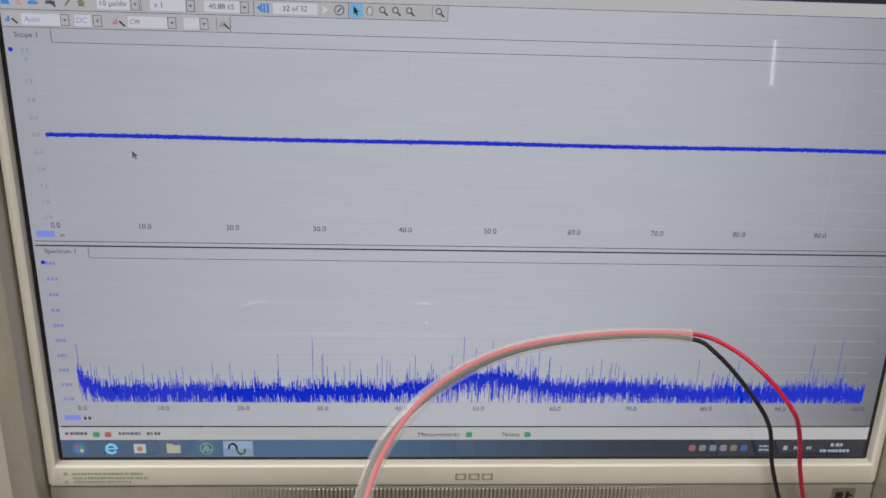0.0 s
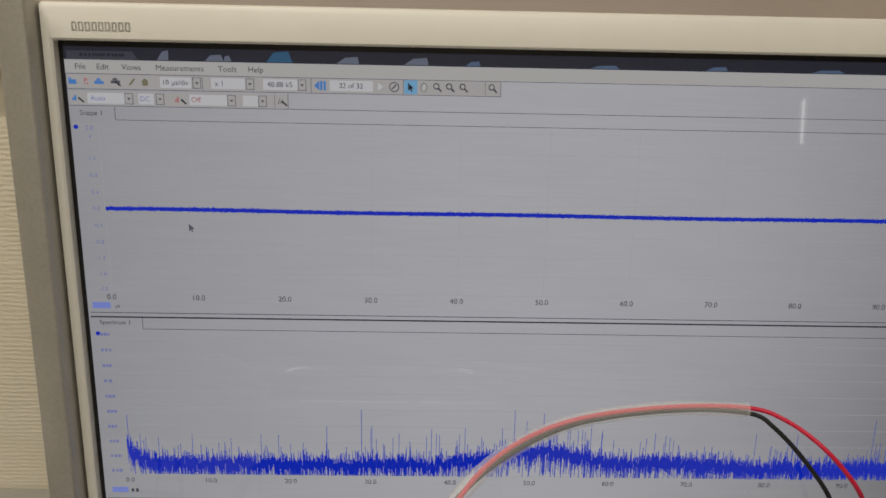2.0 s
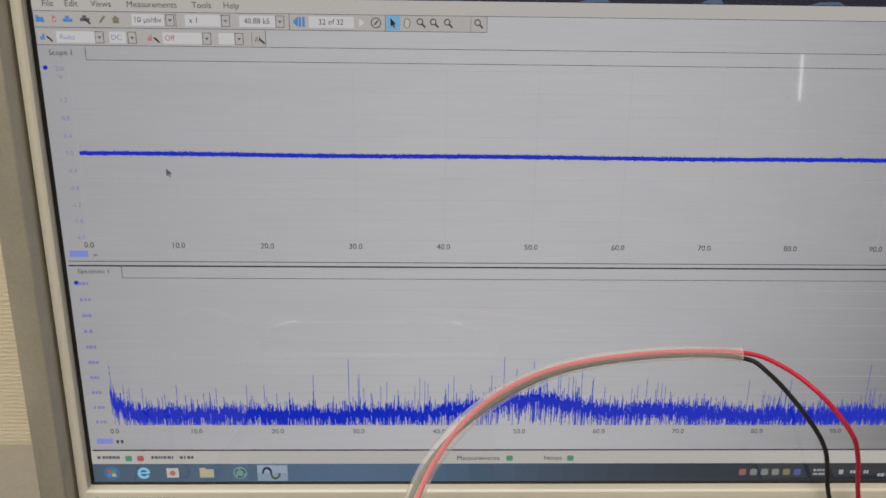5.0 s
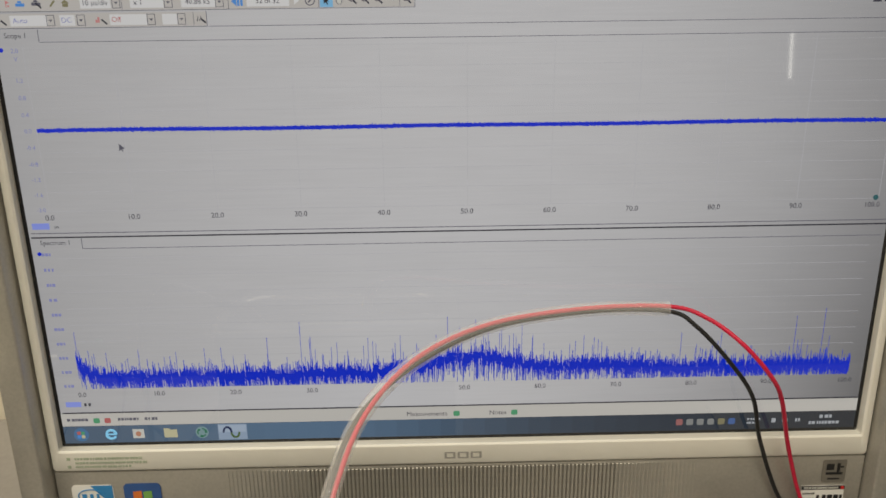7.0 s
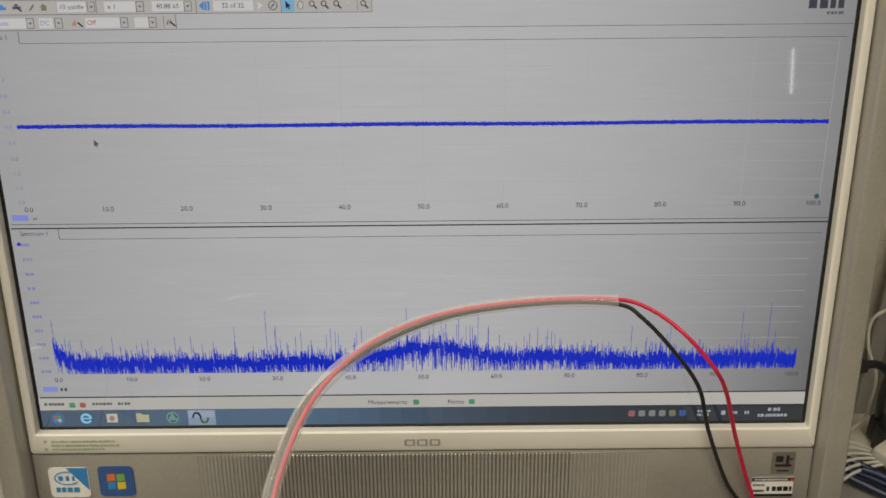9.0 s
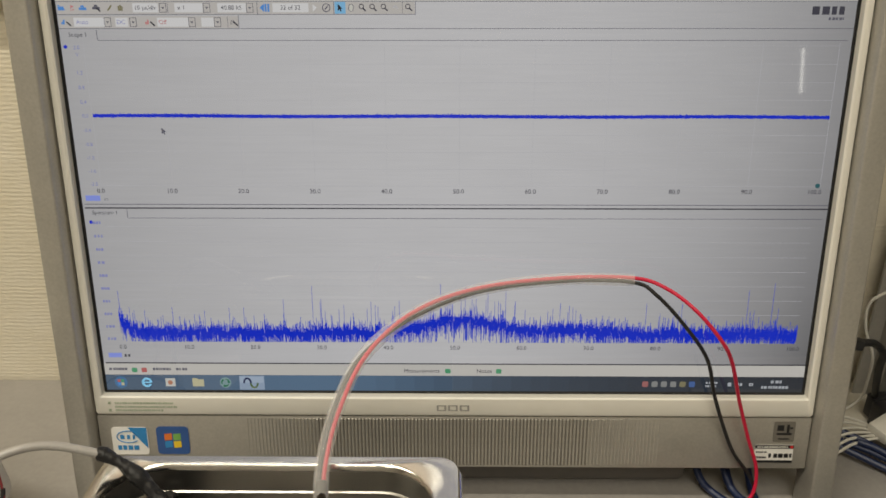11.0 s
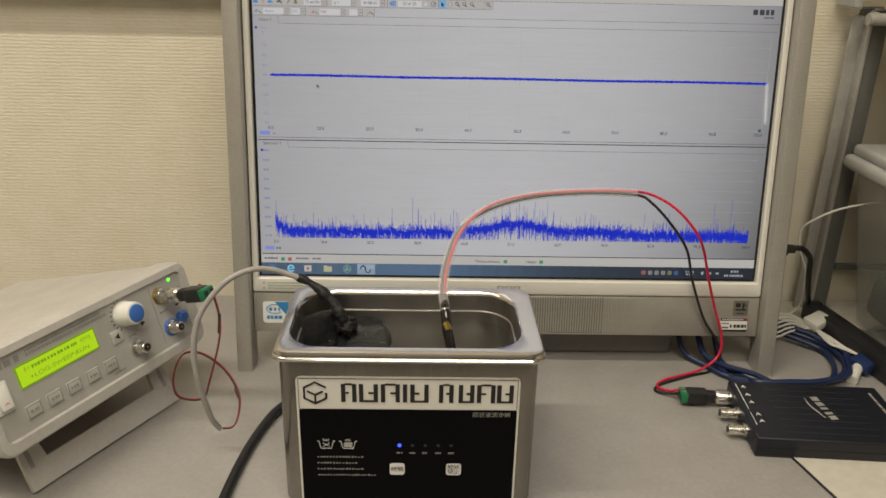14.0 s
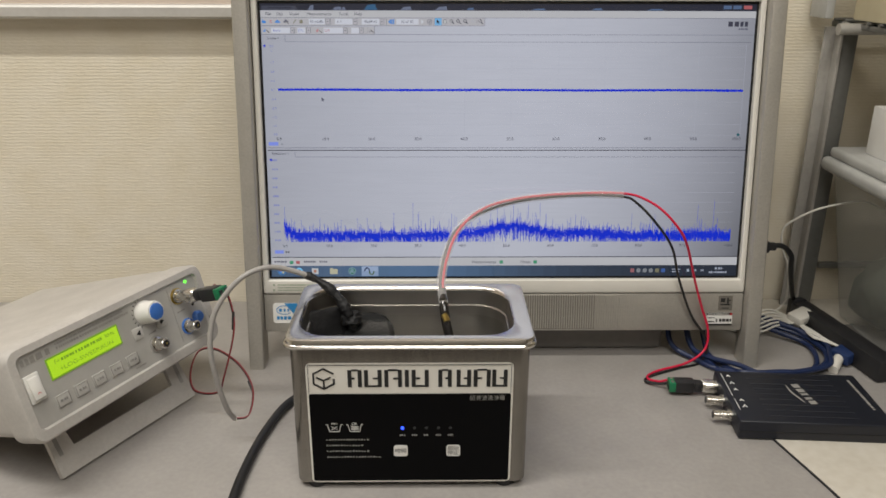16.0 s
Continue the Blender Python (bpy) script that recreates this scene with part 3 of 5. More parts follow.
FOLDER = [[(-2.2, -1.6), (1.6, -1.6), (1.6, 0.8), (-2.2, 0.8)], [(-2.2, 0.9), (-0.6, 0.9), (-0.9, 1.7), (-2.2, 1.7)], [(-1.2, -1.6), (2.3, -1.6), (1.7, 0.2), (-1.6, 0.2)]]
CASE_ICON = [[(-2.4, -1.4), (2.4, -1.4), (2.4, 0.2), (-2.4, 0.2)], [(-1.4, 0.3), (1.2, 0.3), (0.7, 1.5), (-0.9, 1.5)]]
FLAG = [[(-0.8, -1.8), (-0.4, -1.8), (-0.4, 1.8), (-0.8, 1.8)], [(-0.3, 0.0), (1.4, 0.7), (-0.3, 1.7)], [(0.3, -1.6), (1.2, -1.6), (1.2, -0.7), (0.3, -0.7)]]
PEN = [[(-1.6, -1.9), (-0.8, -1.7), (1.7, 1.3), (0.9, 1.9), (-1.4, -0.9)]]
HOUSE = [[(-1.5, -1.8), (1.5, -1.8), (1.5, 0.0), (-1.5, 0.0)], [(-2.2, 0.1), (2.2, 0.1), (0.0, 1.9)]]
STEPS = [[(-1.9, -1.4), (-0.9, -1.4), (-0.9, 0.2), (-1.9, 0.2)], [(-0.7, -1.4), (0.3, -1.4), (0.3, 1.5), (-0.7, 1.5)]]
for shape, u, v, m in ((FOLDER, -0.2508, R1, ICON_BLUE), (FLAG, -0.2440, R1, ICON_ROSE), (CASE_ICON, -0.2371, R1, ICON_BLUE), (CASE_ICON, -0.2285, R1 + 0.0004, LINE), (PEN, -0.2198, R1, ICON_OLIVE), (HOUSE, -0.2130, R1, ICON_OLIVE),
                       (STEPS, -0.2500, R2, ICON_BLUE), (STEPS, -0.1960, R2, ICON_ROSE)):
    icon(shape, u, v, m)
for u, v in ((-0.2270, R1 - 0.0012), (-0.2470, R2 - 0.0012), (-0.1930, R2 - 0.0012), (-0.1396, R2 - 0.0012)):
    shown("pen_icon", sweep([(u - 0.0016, v + 0.0014, 0.0010), (u, v, 0.0010), (u + 0.0010, v - 0.0010, 0.0010)], 0.0005, 5, 2), lit("pen_ink", 40, 42, 52))
shown("step_back_icon", join(poly([(-0.1240, R1), (-0.1212, R1 - 0.0026), (-0.1212, R1 + 0.0026)], 0.0009, 0.0001), flat(-0.1208, -0.1196, R1 - 0.0024, R1 + 0.0024, 0.0009), flat(-0.1190, -0.1178, R1 - 0.0024, R1 + 0.0024, 0.0009)), ICON_BLUE)
shown("step_on_icon", join(poly([(-0.0902, R1 - 0.0022), (-0.0874, R1), (-0.0902, R1 + 0.0022)], 0.0009, 0.0001)), FIELD)
shown("compass_icon", join(sweep([(-0.0816 + 0.0024 * math.cos(a), R1 + 0.0024 * math.sin(a), 0.0009) for a in [0.4 * k for k in range(17)]], 0.0003, 5, 2), sweep([(-0.0826, R1 - 0.0010, 0.0009), (-0.0816, R1, 0.0009), (-0.0806, R1 + 0.0012, 0.0009)], 0.0004, 5, 2)), LINE)
shown("pointer_box", flat(-0.0763, -0.0693, R1 - 0.0036, R1 + 0.0036, 0.0006, 0.0001), lit("pointer_blue", 108, 160, 200))
shown("pointer_icon", poly([(-0.0742, R1 + 0.0024), (-0.0742, R1 - 0.0020), (-0.0732, R1 - 0.0010), (-0.0724, R1 - 0.0024), (-0.0718, R1 - 0.0021), (-0.0725, R1 - 0.0007), (-0.0712, R1 - 0.0006)], 0.0009, 0.0001), lit("ink", 24, 26, 32))
for u in (-0.0586, -0.0518, -0.0446, -0.0291):
    shown("magnifier_icon", join(sweep([(u - 0.0006 + 0.0014 * math.cos(a), R1 + 0.0008 + 0.0014 * math.sin(a), 0.0009) for a in [0.4 * k for k in range(17)]], 0.0003, 5, 2),
          sweep([(u + 0.0004, R1 - 0.0003, 0.0009), (u + 0.0012, R1 - 0.0011, 0.0009), (u + 0.0021, R1 - 0.0020, 0.0009)], 0.0005, 5, 2)), TEXT_DARK)
shown("undo_icon", sweep([(-0.0390, R1, 0.0009), (-0.0375, R1 + 0.0012, 0.0009), (-0.0362, R1 - 0.0006, 0.0009)], 0.0004, 5, 3), GRID)
grab_shape = [(-0.0674, R1 - 0.0010), (-0.0662, R1 - 0.0022), (-0.0648, R1 - 0.0020), (-0.0641, R1 + 0.0006), (-0.0650, R1 + 0.0020), (-0.0660, R1 + 0.0023), (-0.0670, R1 + 0.0014)]
shown("grab_icon", poly(grab_shape, 0.0009, 0.0001), ICON_PALE)
shown("grab_outline", sweep([(x, y, 0.0010) for x, y in grab_shape + grab_shape[:1]], 0.00022, 4, 1, False), LINE)
shown("ruler_icon", sweep([(-0.1432, R2 - 0.0012, 0.0009), (-0.1425, R2 + 0.0012, 0.0009), (-0.1418, R2 - 0.0012, 0.0009), (-0.1411, R2 + 0.0012, 0.0009), (-0.1404, R2 - 0.0012, 0.0009)], 0.0003, 5, 1, False), TEXT_DARK)

# window lines, tabs and the ruling
for u0, u1, v, d in ((-0.137, HALF, 0.2557, 0.0003), (-0.2300, HALF - 0.003, 0.2484, 0.0003), (-0.2530, HALF, 0.1399, 0.0004), (-0.2530, HALF, 0.1371, 0.0008),
                     (-0.2240, HALF - 0.003, 0.1303, 0.0003), (-0.2530, HALF, 0.0213, 0.0008)):
    shown("window_line", flat(u0, u1, v, v + d, 0.0006), DIVIDER if d > 0.0005 else LINE)
shown("tab_edge", flat(-0.2303, -0.2300, 0.2487, 0.2550, 0.0006), LINE)
shown("tab_edge", flat(-0.2243, -0.2240, 0.1306, 0.1372, 0.0006), LINE)
for k in range(9):
    shown("grid_line", flat(-0.2400, 0.2470, 0.1530 + 0.0115 * k, 0.15315 + 0.0115 * k, 0.0003), GRID)
    shown("grid_line", flat(-0.2392, 0.2455, 0.0385 + 0.0107 * k, 0.03865 + 0.0107 * k, 0.0003), GRID)
for k in range(11):
    shown("grid_line", flat(-0.2400 + 0.0487 * k, -0.23985 + 0.0487 * k, 0.153, 0.247, 0.0003), GRID)
for k in range(10):
    shown("scale_number", words("%.1f" % (10.0 * k), 0.0031, -0.2404 + 0.0487 * k, 0.1493, 0.0006), TEXT_DARK)
    shown("scale_number", words("%.1f" % (10.0 * k), 0.0030, -0.2388 + 0.0480 * k, 0.0342, 0.0006), TEXT_DARK)
shown("scale_number", words("100.0", 0.0029, 0.2435, 0.0342, 0.0006), TEXT_DARK)
shown("scale_number", words("100.0", 0.0030, 0.2435, 0.1493, 0.0006), TEXT_DARK)
for k, text in enumerate(("2.0", "V", "1.2", "0.8", "0.4", "0.0", "-0.4", "-0.8", "-1.2", "-1.6", "-2.0")):
    v = (0.2440, 0.2395, 0.2280, 0.2185, 0.2090, 0.2000, 0.1905, 0.1810, 0.1720, 0.1630, 0.1540)[k]
    shown("level_number", words(text, 0.0024, -0.2445, v, 0.0006), TEXT_BLUE)
for k in range(10):
    shown("level_bar", bars([(-0.2490, -0.2430, 0.1270 - 0.0096 * k, 0.0018)], 0.0006), TEXT_BLUE)
shown("value_box", flat(-0.2515, -0.2415, 0.1425, 0.1462, 0.0006, 0.0001), BLUE_BOX)
shown("value_box", flat(-0.2500, -0.2405, 0.0260, 0.0295, 0.0006, 0.0001), BLUE_BOX)
shown("unit_word", words("\u00b5s", 0.0020, -0.2375, 0.1440, 0.0006), TEXT_DARK)
shown("unit_word", bars([(-0.2385, -0.2335, 0.0275, 0.002)], 0.0006), TEXT_DARK)
shown("channel_dot", disc(0.0012, -0.2515, 0.2445, 0.0006, 10), TRACE)
shown("channel_dot", disc(0.0012, -0.2500, 0.1275, 0.0006, 10), TRACE)
shown("trigger_dot", disc(0.0016, 0.2451, 0.1537, 0.0006, 10), lit("dark_teal", 40, 84, 92))
shown("window_mark", bars([(0.2265, 0.2475, 0.2668, 0.0050)], 0.0006), TEXT_DARK)
shown("window_mark", bars([(0.2375, 0.2470, 0.2618, 0.0016)], 0.0006), LINE)
shown("mouse_pointer", join(poly([(-0.1945, 0.1925), (-0.1945, 0.1882), (-0.1935, 0.1892), (-0.1928, 0.1878), (-0.1922, 0.1881), (-0.1929, 0.1895), (-0.1914, 0.1896)], 0.0012, 0.0001)), LINE)

# the two blue traces
rng = random.Random(4)
trace = bmesh.new()
N = 1500
for i in range(N):
    u = -0.2394 + 0.4860 * i / N
    v = 0.2003 + 0.0002 * math.sin(i / 90) - 0.0006 * i / N
    a, b = 0.00088 + abs(rng.gauss(0, 0.00034)), 0.00088 + abs(rng.gauss(0, 0.00034))
    q = [trace.verts.new(c) for c in ((u, v - a, 0.0009), (u + 0.000326, v - a, 0.0009), (u + 0.000326, v + b, 0.0009), (u, v + b, 0.0009))]
    trace.faces.new(q)
shown("scope_trace", trace, TRACE, "flat blue trace")
spec, pale = bmesh.new(), bmesh.new()
N = 1500
level = 0.0
for i in range(N):
    t = i / N
    u = -0.2388 + 0.4836 * t
    hump = 0.0100 * math.exp(-((t - 0.51) / 0.085) ** 2) + 0.0030 * math.exp(-((t - 0.68) / 0.05) ** 2) + 0.012 * math.exp(-t / 0.012)
    level = 0.85 * level + rng.gauss(0, 0.0004)
    mid = 0.0460 + hump + level + rng.gauss(0, 0.0011)
    top = mid + 0.0016 + abs(rng.gauss(0, 0.0032))
    low = max(0.0386, mid - 0.0024 - abs(rng.gauss(0, 0.0085)))
    target, w = (spec, 0.00040)
    if rng.random() < 0.15:
        top += rng.expovariate(1 / 0.0055) * (1.0 + 0.8 * math.exp(-((t - 0.5) / 0.2) ** 2))
        w = 0.00030
    for bmx, lo, hi in ((spec, max(low, mid - 0.0058), min(top, mid + 0.0048)), (pale, low, top)):
        zz = 0.0012 if bmx is spec else 0.0009
        bmx.faces.new([bmx.verts.new(c) for c in ((u, lo, zz), (u + w, lo, zz), (u + w, hi, zz), (u, hi, zz))])
tagged(shown("spectrum_noise", pale, TRACE_SOFT, "pale blue noise peaks"), kind="stuff")
tagged(shown("spectrum_trace", spec, TRACE, "dense blue noise band"), kind="stuff")

# status line and task bar
shown("status_bar", flat(-HALF, HALF, 0.0122, 0.0210, 0.0003, 0.0001), PAPER_UI)
shown("status_word", words("Measurements", 0.0031, -0.0228, 0.0160, 0.0006), TEXT_DARK)
shown("status_word", words("Notes", 0.0031, 0.0226, 0.0160, 0.0006), TEXT_DARK)
shown("status_bars", bars([(-0.2510, -0.2375, 0.0168, 0.0018), (-0.2190, -0.2060, 0.0168, 0.0018), (-0.2020, -0.1940, 0.0168, 0.0018)], 0.0006), LINE)
for u, m in ((-0.0039, ICON_GREEN), (0.0331, ICON_GREEN), (-0.2325, ICON_GREEN), (-0.2255, ICON_RED)):
    shown("status_icon", poly(rounded(0.0040, 0.0036, 0.0009, 3, u, 0.0160), 0.0006, 0.0001), m)
for k in range(36):
    f = k / 35
    shown("task_bar", flat(-HALF + 0.509 * k / 36, -HALF + 0.509 * (k + 1) / 36, 0.0, 0.0120, 0.0003, 0.0001),
          lit("taskbar_tone", 62 + 26 * math.exp(-((f - 0.32) / 0.25) ** 2) - 30 * f, 78 + 36 * math.exp(-((f - 0.32) / 0.25) ** 2) - 40 * f, 98 + 46 * math.exp(-((f - 0.32) / 0.25) ** 2) - 50 * f))
shown("start_button", disc(0.0048, -0.2435, 0.0062, 0.0006, 20, 0.0001), lit("start_blue", 62, 100, 140))
for du, dv, m in ((-0.0013, 0.0013, ICON_RED), (0.0013, 0.0013, ICON_GREEN), (-0.0013, -0.0013, ICON_BLUE), (0.0013, -0.0013, ICON_SAND)):
    shown("start_flag", flat(-0.2435 + du - 0.0011, -0.2435 + du + 0.0011, 0.0062 + dv - 0.0011, 0.0062 + dv + 0.0011, 0.0009, 0.0001), m)
shown("browser_icon", join(sweep([(-0.2244 + 0.0030 * math.cos(a), 0.0062 + 0.0030 * math.sin(a), 0.0009) for a in [0.3 * k for k in range(20)]], 0.0008, 6, 2), flat(-0.2270, -0.2216, 0.0058, 0.0068, 0.0009)), lit("browser_blue", 120, 184, 222))
shown("player_icon", flat(-0.2108, -0.2036, 0.0030, 0.0094, 0.0006, 0.0001), ICON_PALE)
shown("player_mark", disc(0.0018, -0.2072, 0.0062, 0.0009, 12, 0.0001), lit("player_orange", 160, 112, 92))
shown("folder_icon", poly([(-0.1910, 0.0030), (-0.1826, 0.0030), (-0.1826, 0.0086), (-0.1868, 0.0086), (-0.1876, 0.0096), (-0.1910, 0.0096)], 0.0006, 0.0001), ICON_SAND)
shown("sync_icon", disc(0.0042, -0.1668, 0.0062, 0.0006, 18, 0.0001), lit("sync_disc", 108, 134, 140))
for k in range(3):
    shown("sync_arrow", sweep([(-0.1668 + 0.0027 * math.cos(a), 0.0062 + 0.0027 * math.sin(a), 0.0009) for a in (2.1 * k, 2.1 * k + 0.5, 2.1 * k + 1.0, 2.1 * k + 1.5)], lambda t: 0.0008 - 0.0005 * t, 6, 3), lit("sync_green", 38, 98, 74))
shown("task_button", flat(-0.1565, -0.1382, 0.0006, 0.0116, 0.0006, 0.0001), lit("task_button", 128, 144, 168))
shown("task_button_face", flat(-0.1560, -0.1387, 0.0062, 0.0111, 0.0008, 0.0001), lit("task_button_face", 142, 156, 178))
for k, (u, up, ink) in enumerate(((-0.1505, 1, "wave_ink"), (-0.1455, -1, "wave_green"))):
    shown("task_wave", sweep([(u + 0.0025 * math.cos(a), 0.0062 + up * 0.0036 * math.sin(a), 0.0012) for a in [math.pi * q / 8 for q in range(9)]], 0.0007, 5, 2), lit(ink, *((24, 34, 70) if k == 0 else (60, 84, 40))))
TRAY_PALE, TRAY_ROSE, TRAY_BLUE = lit("tray_pale", 118, 120, 122), lit("tray_rose", 138, 88, 90), lit("tray_blue", 54, 84, 140)
for k, m in enumerate((TRAY_ROSE, TRAY_PALE, TRAY_PALE, TRAY_PALE, ICON_OLIVE, TRAY_BLUE)):
    shown("tray_icon", poly(rounded(0.0044, 0.0044, 0.001, 2, 0.1400 + 0.0068 * k, 0.0062), 0.0006, 0.0001), m)
shown("tray_bars", bars([(0.1840, 0.1935, 0.0075, 0.0014), (0.1840, 0.1925, 0.0048, 0.0014), (0.2000, 0.2030, 0.0062, 0.0030), (0.2070, 0.2110, 0.0062, 0.0020), (0.2155, 0.2195, 0.0062, 0.0022),
      (0.2310, 0.2390, 0.0084, 0.0022), (0.2245, 0.2440, 0.0040, 0.0020)], 0.0006), lit("tray_text", 150, 154, 164))

# ---- ultrasonic cleaner ----
CX, CY = -0.0971, -0.1830
cleaner = thing("ultrasonic_cleaner", "small stainless steel ultrasonic cleaner with an open water tank", "cleaner")
part("housing", loft([(rounded(0.1925, 0.1090, 0.008, 5, CX, CY), 0.006), (rounded(0.1935, 0.1110, 0.009, 5, CX, CY), 0.0075), (rounded(0.1935, 0.1110, 0.009, 5, CX, CY), 0.1345)], True), STEEL, cleaner,
     "brushed steel housing")
OX, OY = -0.1001, -0.1818
part("rim", loft([(rounded(0.1935, 0.1110, 0.009, 6, CX, CY), 0.1335), (rounded(0.2030, 0.1170, 0.011, 6, CX, CY), 0.1335), (rounded(0.2030, 0.1190, 0.012, 6, CX, CY), 0.1345),
                  (rounded(0.2032, 0.1192, 0.012, 6, CX, CY), 0.1358), (rounded(0.2020, 0.1180, 0.011, 6, CX, CY), 0.1366), (rounded(0.2005, 0.1166, 0.011, 6, CX, CY), 0.1372),
                  (rounded(0.2005, 0.1166, 0.011, 6, CX, CY), 0.1395), (rounded(0.1985, 0.1148, 0.011, 6, CX, CY), 0.1412), (rounded(0.1935, 0.1120, 0.013, 6, CX, CY), 0.1417),
                  (rounded(0.1800, 0.1000, 0.028, 6, OX, OY), 0.1412), (rounded(0.1775, 0.0975, 0.028, 6, OX, OY), 0.1400), (rounded(0.1762, 0.0962, 0.028, 6, OX, OY), 0.1380)]), STEEL_RIM, cleaner,
     "folded polished rim")
part("tank", loft([(rounded(0.1762, 0.0962, 0.028, 8, OX, OY), 0.1380), (rounded(0.1748, 0.0948, 0.028, 8, OX, OY), 0.1254), (rounded(0.1744, 0.0944, 0.028, 8, OX, OY), 0.1244), (rounded(0.1722, 0.0922, 0.028, 8, OX, OY), 0.1238), (rounded(0.1718, 0.0918, 0.028, 8, OX, OY), 0.1226),
                   (rounded(0.1690, 0.0890, 0.027, 8, OX, OY), 0.0930), (rounded(0.1670, 0.0870, 0.026, 8, OX, OY), 0.0870), (rounded(0.1620, 0.0820, 0.024, 8, OX, OY), 0.0828),
                   (rounded(0.1540, 0.0740, 0.020, 8, OX, OY), 0.0815)], False, True), STEEL_TANK, cleaner, "deep-drawn steel tank")
for fx in (-0.178, -0.018):
    for fy in (-0.2285, -0.140):
        foot = lathe([(0.0075, 0.0), (0.0085, 0.001), (0.0085, 0.0066)], 16)
        part("foot", foot, BLACK_RUBBER, cleaner, at=Matrix.Translation((fx, fy, 0)))
for sx in (-0.160, -0.040):
    part("screw", lathe([(0.0026, 0.0), (0.0026, 0.0012), (0.0012, 0.0018)], 10), NICKEL, cleaner, at=pose(sx, -0.2350, 0.0058, 120, 0, 0))

FRONT = pose(0, -0.2386, 0, 90, 0, 0)
face = part("front_label", poly(rounded(0.1672, 0.1134, 0.004, 4, -0.09735, 0.0638), 0, 0.0005), LABEL_WHITE, cleaner, "black and white printed front label", FRONT)
part("black_field", poly(rounded(0.1640, 0.0838, 0.0015, 3, -0.09735, 0.0508), 0.0008, 0.0002), LABEL_BLACK, face, at=FRONT)
part("white_field_border", join(flat(-0.1793, -0.0154, 0.1188, 0.1192, 0.0008), flat(-0.1793, -0.1789, 0.0930, 0.1188, 0.0008), flat(-0.0158, -0.0154, 0.0930, 0.1188, 0.0008)), PRINT_BLACK, face, at=FRONT)


for k, (x0, x1) in enumerate(((-0.1474, -0.1360), (-0.1341, -0.1200), (-0.1178, -0.1037), (-0.0959, -0.0822), (-0.0744, -0.0636), (-0.0597, -0.0480), (-0.0460, -0.0323), (-0.0310, -0.0186))):
    # plain blocks: two broad uprights, a thin bar across and a half bar
    y = (0.1136, 0.0990)[k % 2]
    m = (x0 + x1) / 2
    part("brand_block", join(flat(x0, x0 + 0.0032, 0.0990, 0.1145, 0.0008), flat(x1 - 0.0032, x1, 0.0990, 0.1145, 0.0008), flat(x0 + 0.0032, x1 - 0.0032, y, y + 0.0016, 0.0008),
         flat(*((m, x1 - 0.0032) if k % 3 else (x0 + 0.0032, m)), 0.1060, 0.1076, 0.0008)), PRINT_BLACK, face, at=FRONT)
part("brand_block", flat(-0.1014, -0.0982, 0.0990, 0.1145, 0.0008), PRINT_BLACK, face, at=FRONT)
hexa = [(-0.1667 + 0.0094 * math.sin(a), 0.1066 + 0.0092 * math.cos(a), 0.0032) for a in [math.pi / 3 * k for k in range(7)]]
part("brand_hexagon", join(sweep([hexa[1], hexa[0], hexa[5], hexa[4], hexa[3], hexa[2], tuple(0.5 * (p + q) for p, q in zip(hexa[1], hexa[2]))], 0.0010, 4, 1, False),
     sweep([(-0.1725, 0.1080, 0.0032), (-0.1667, 0.1050, 0.0032), (-0.1667, 0.0985, 0.0032)], 0.0010, 4, 1, False), sweep([(-0.1667, 0.1050, 0.0032), (-0.1610, 0.1080, 0.0032)], 0.0010, 4, 1, False)),
     PRINT_BLACK, face, at=FRONT @ Matrix.Diagonal((1, 1, 0.3, 1)))
part("type_words", words("\u8d85\u97f3\u6ce2\u6d17\u6d44\u6a5f", 0.0034, -0.0345, 0.0885, 0.0012), PRINT_GREY, face, at=FRONT)
for k, text in enumerate(("NO", "OK")):
    x = -0.1600 + 0.0167 * k
    part("tank_sign", join(words(text, 0.0022, x, 0.0648, 0.0012), sweep([(x - 0.0068, 0.0640, 0.0012), (x - 0.0055, 0.0640, 0.0012), (x - 0.0040, 0.0575, 0.0012), (x + 0.0040, 0.0575, 0.0012), (x + 0.0055, 0.0640, 0.0012), (x + 0.0068, 0.0640, 0.0012)], 0.00028, 5, 1, False),
         *([sweep([(x - 0.0025, 0.0590, 0.0012), (x + 0.0025, 0.0622, 0.0012)], 0.0002, 5, 1, False), sweep([(x - 0.0025, 0.0622, 0.0012), (x + 0.0025, 0.0590, 0.0012)], 0.0002, 5, 1, False)] if k == 0
           else [flat(x - 0.0032, x + 0.0032, 0.0590 + 0.0011 * j, 0.0594 + 0.0011 * j, 0.0012) for j in range(4)])), PRINT_WHITE, face, at=FRONT)
for k, x1 in enumerate((-0.1310, -0.1345, -0.1310, -0.1205)):
    part("notice_bar", join(*(flat(x, x + random.uniform(0.0010, 0.0018), 0.0490 - 0.0056 * k, 0.0503 - 0.0056 * k - random.choice((0, 0, 0.0004)), 0.0012)
                              for x in [-0.1672 + 0.0024 * q for q in range(int((x1 + 0.1672) / 0.0024))])), PRINT_GREY, face, at=FRONT)
LED_BLUE = glow("led_blue", (0.03, 0.08, 1.0), 2.6, 0.3)
for k in range(5):
    part("indicator", disc(0.0014 if k == 0 else 0.0013, -0.1040 + 0.0099 * k, 0.0606, 0.0010, 14, 0.0005), LED_BLUE if k == 0 else BLACK, face, "lit blue indicator" if k == 0 else "", FRONT)
    part("time_bar", bars([(-0.1062 + 0.0099 * k, -0.1018 + 0.0099 * k, 0.0538, 0.0015)], 0.0012), PRINT_GREY, face, at=FRONT)
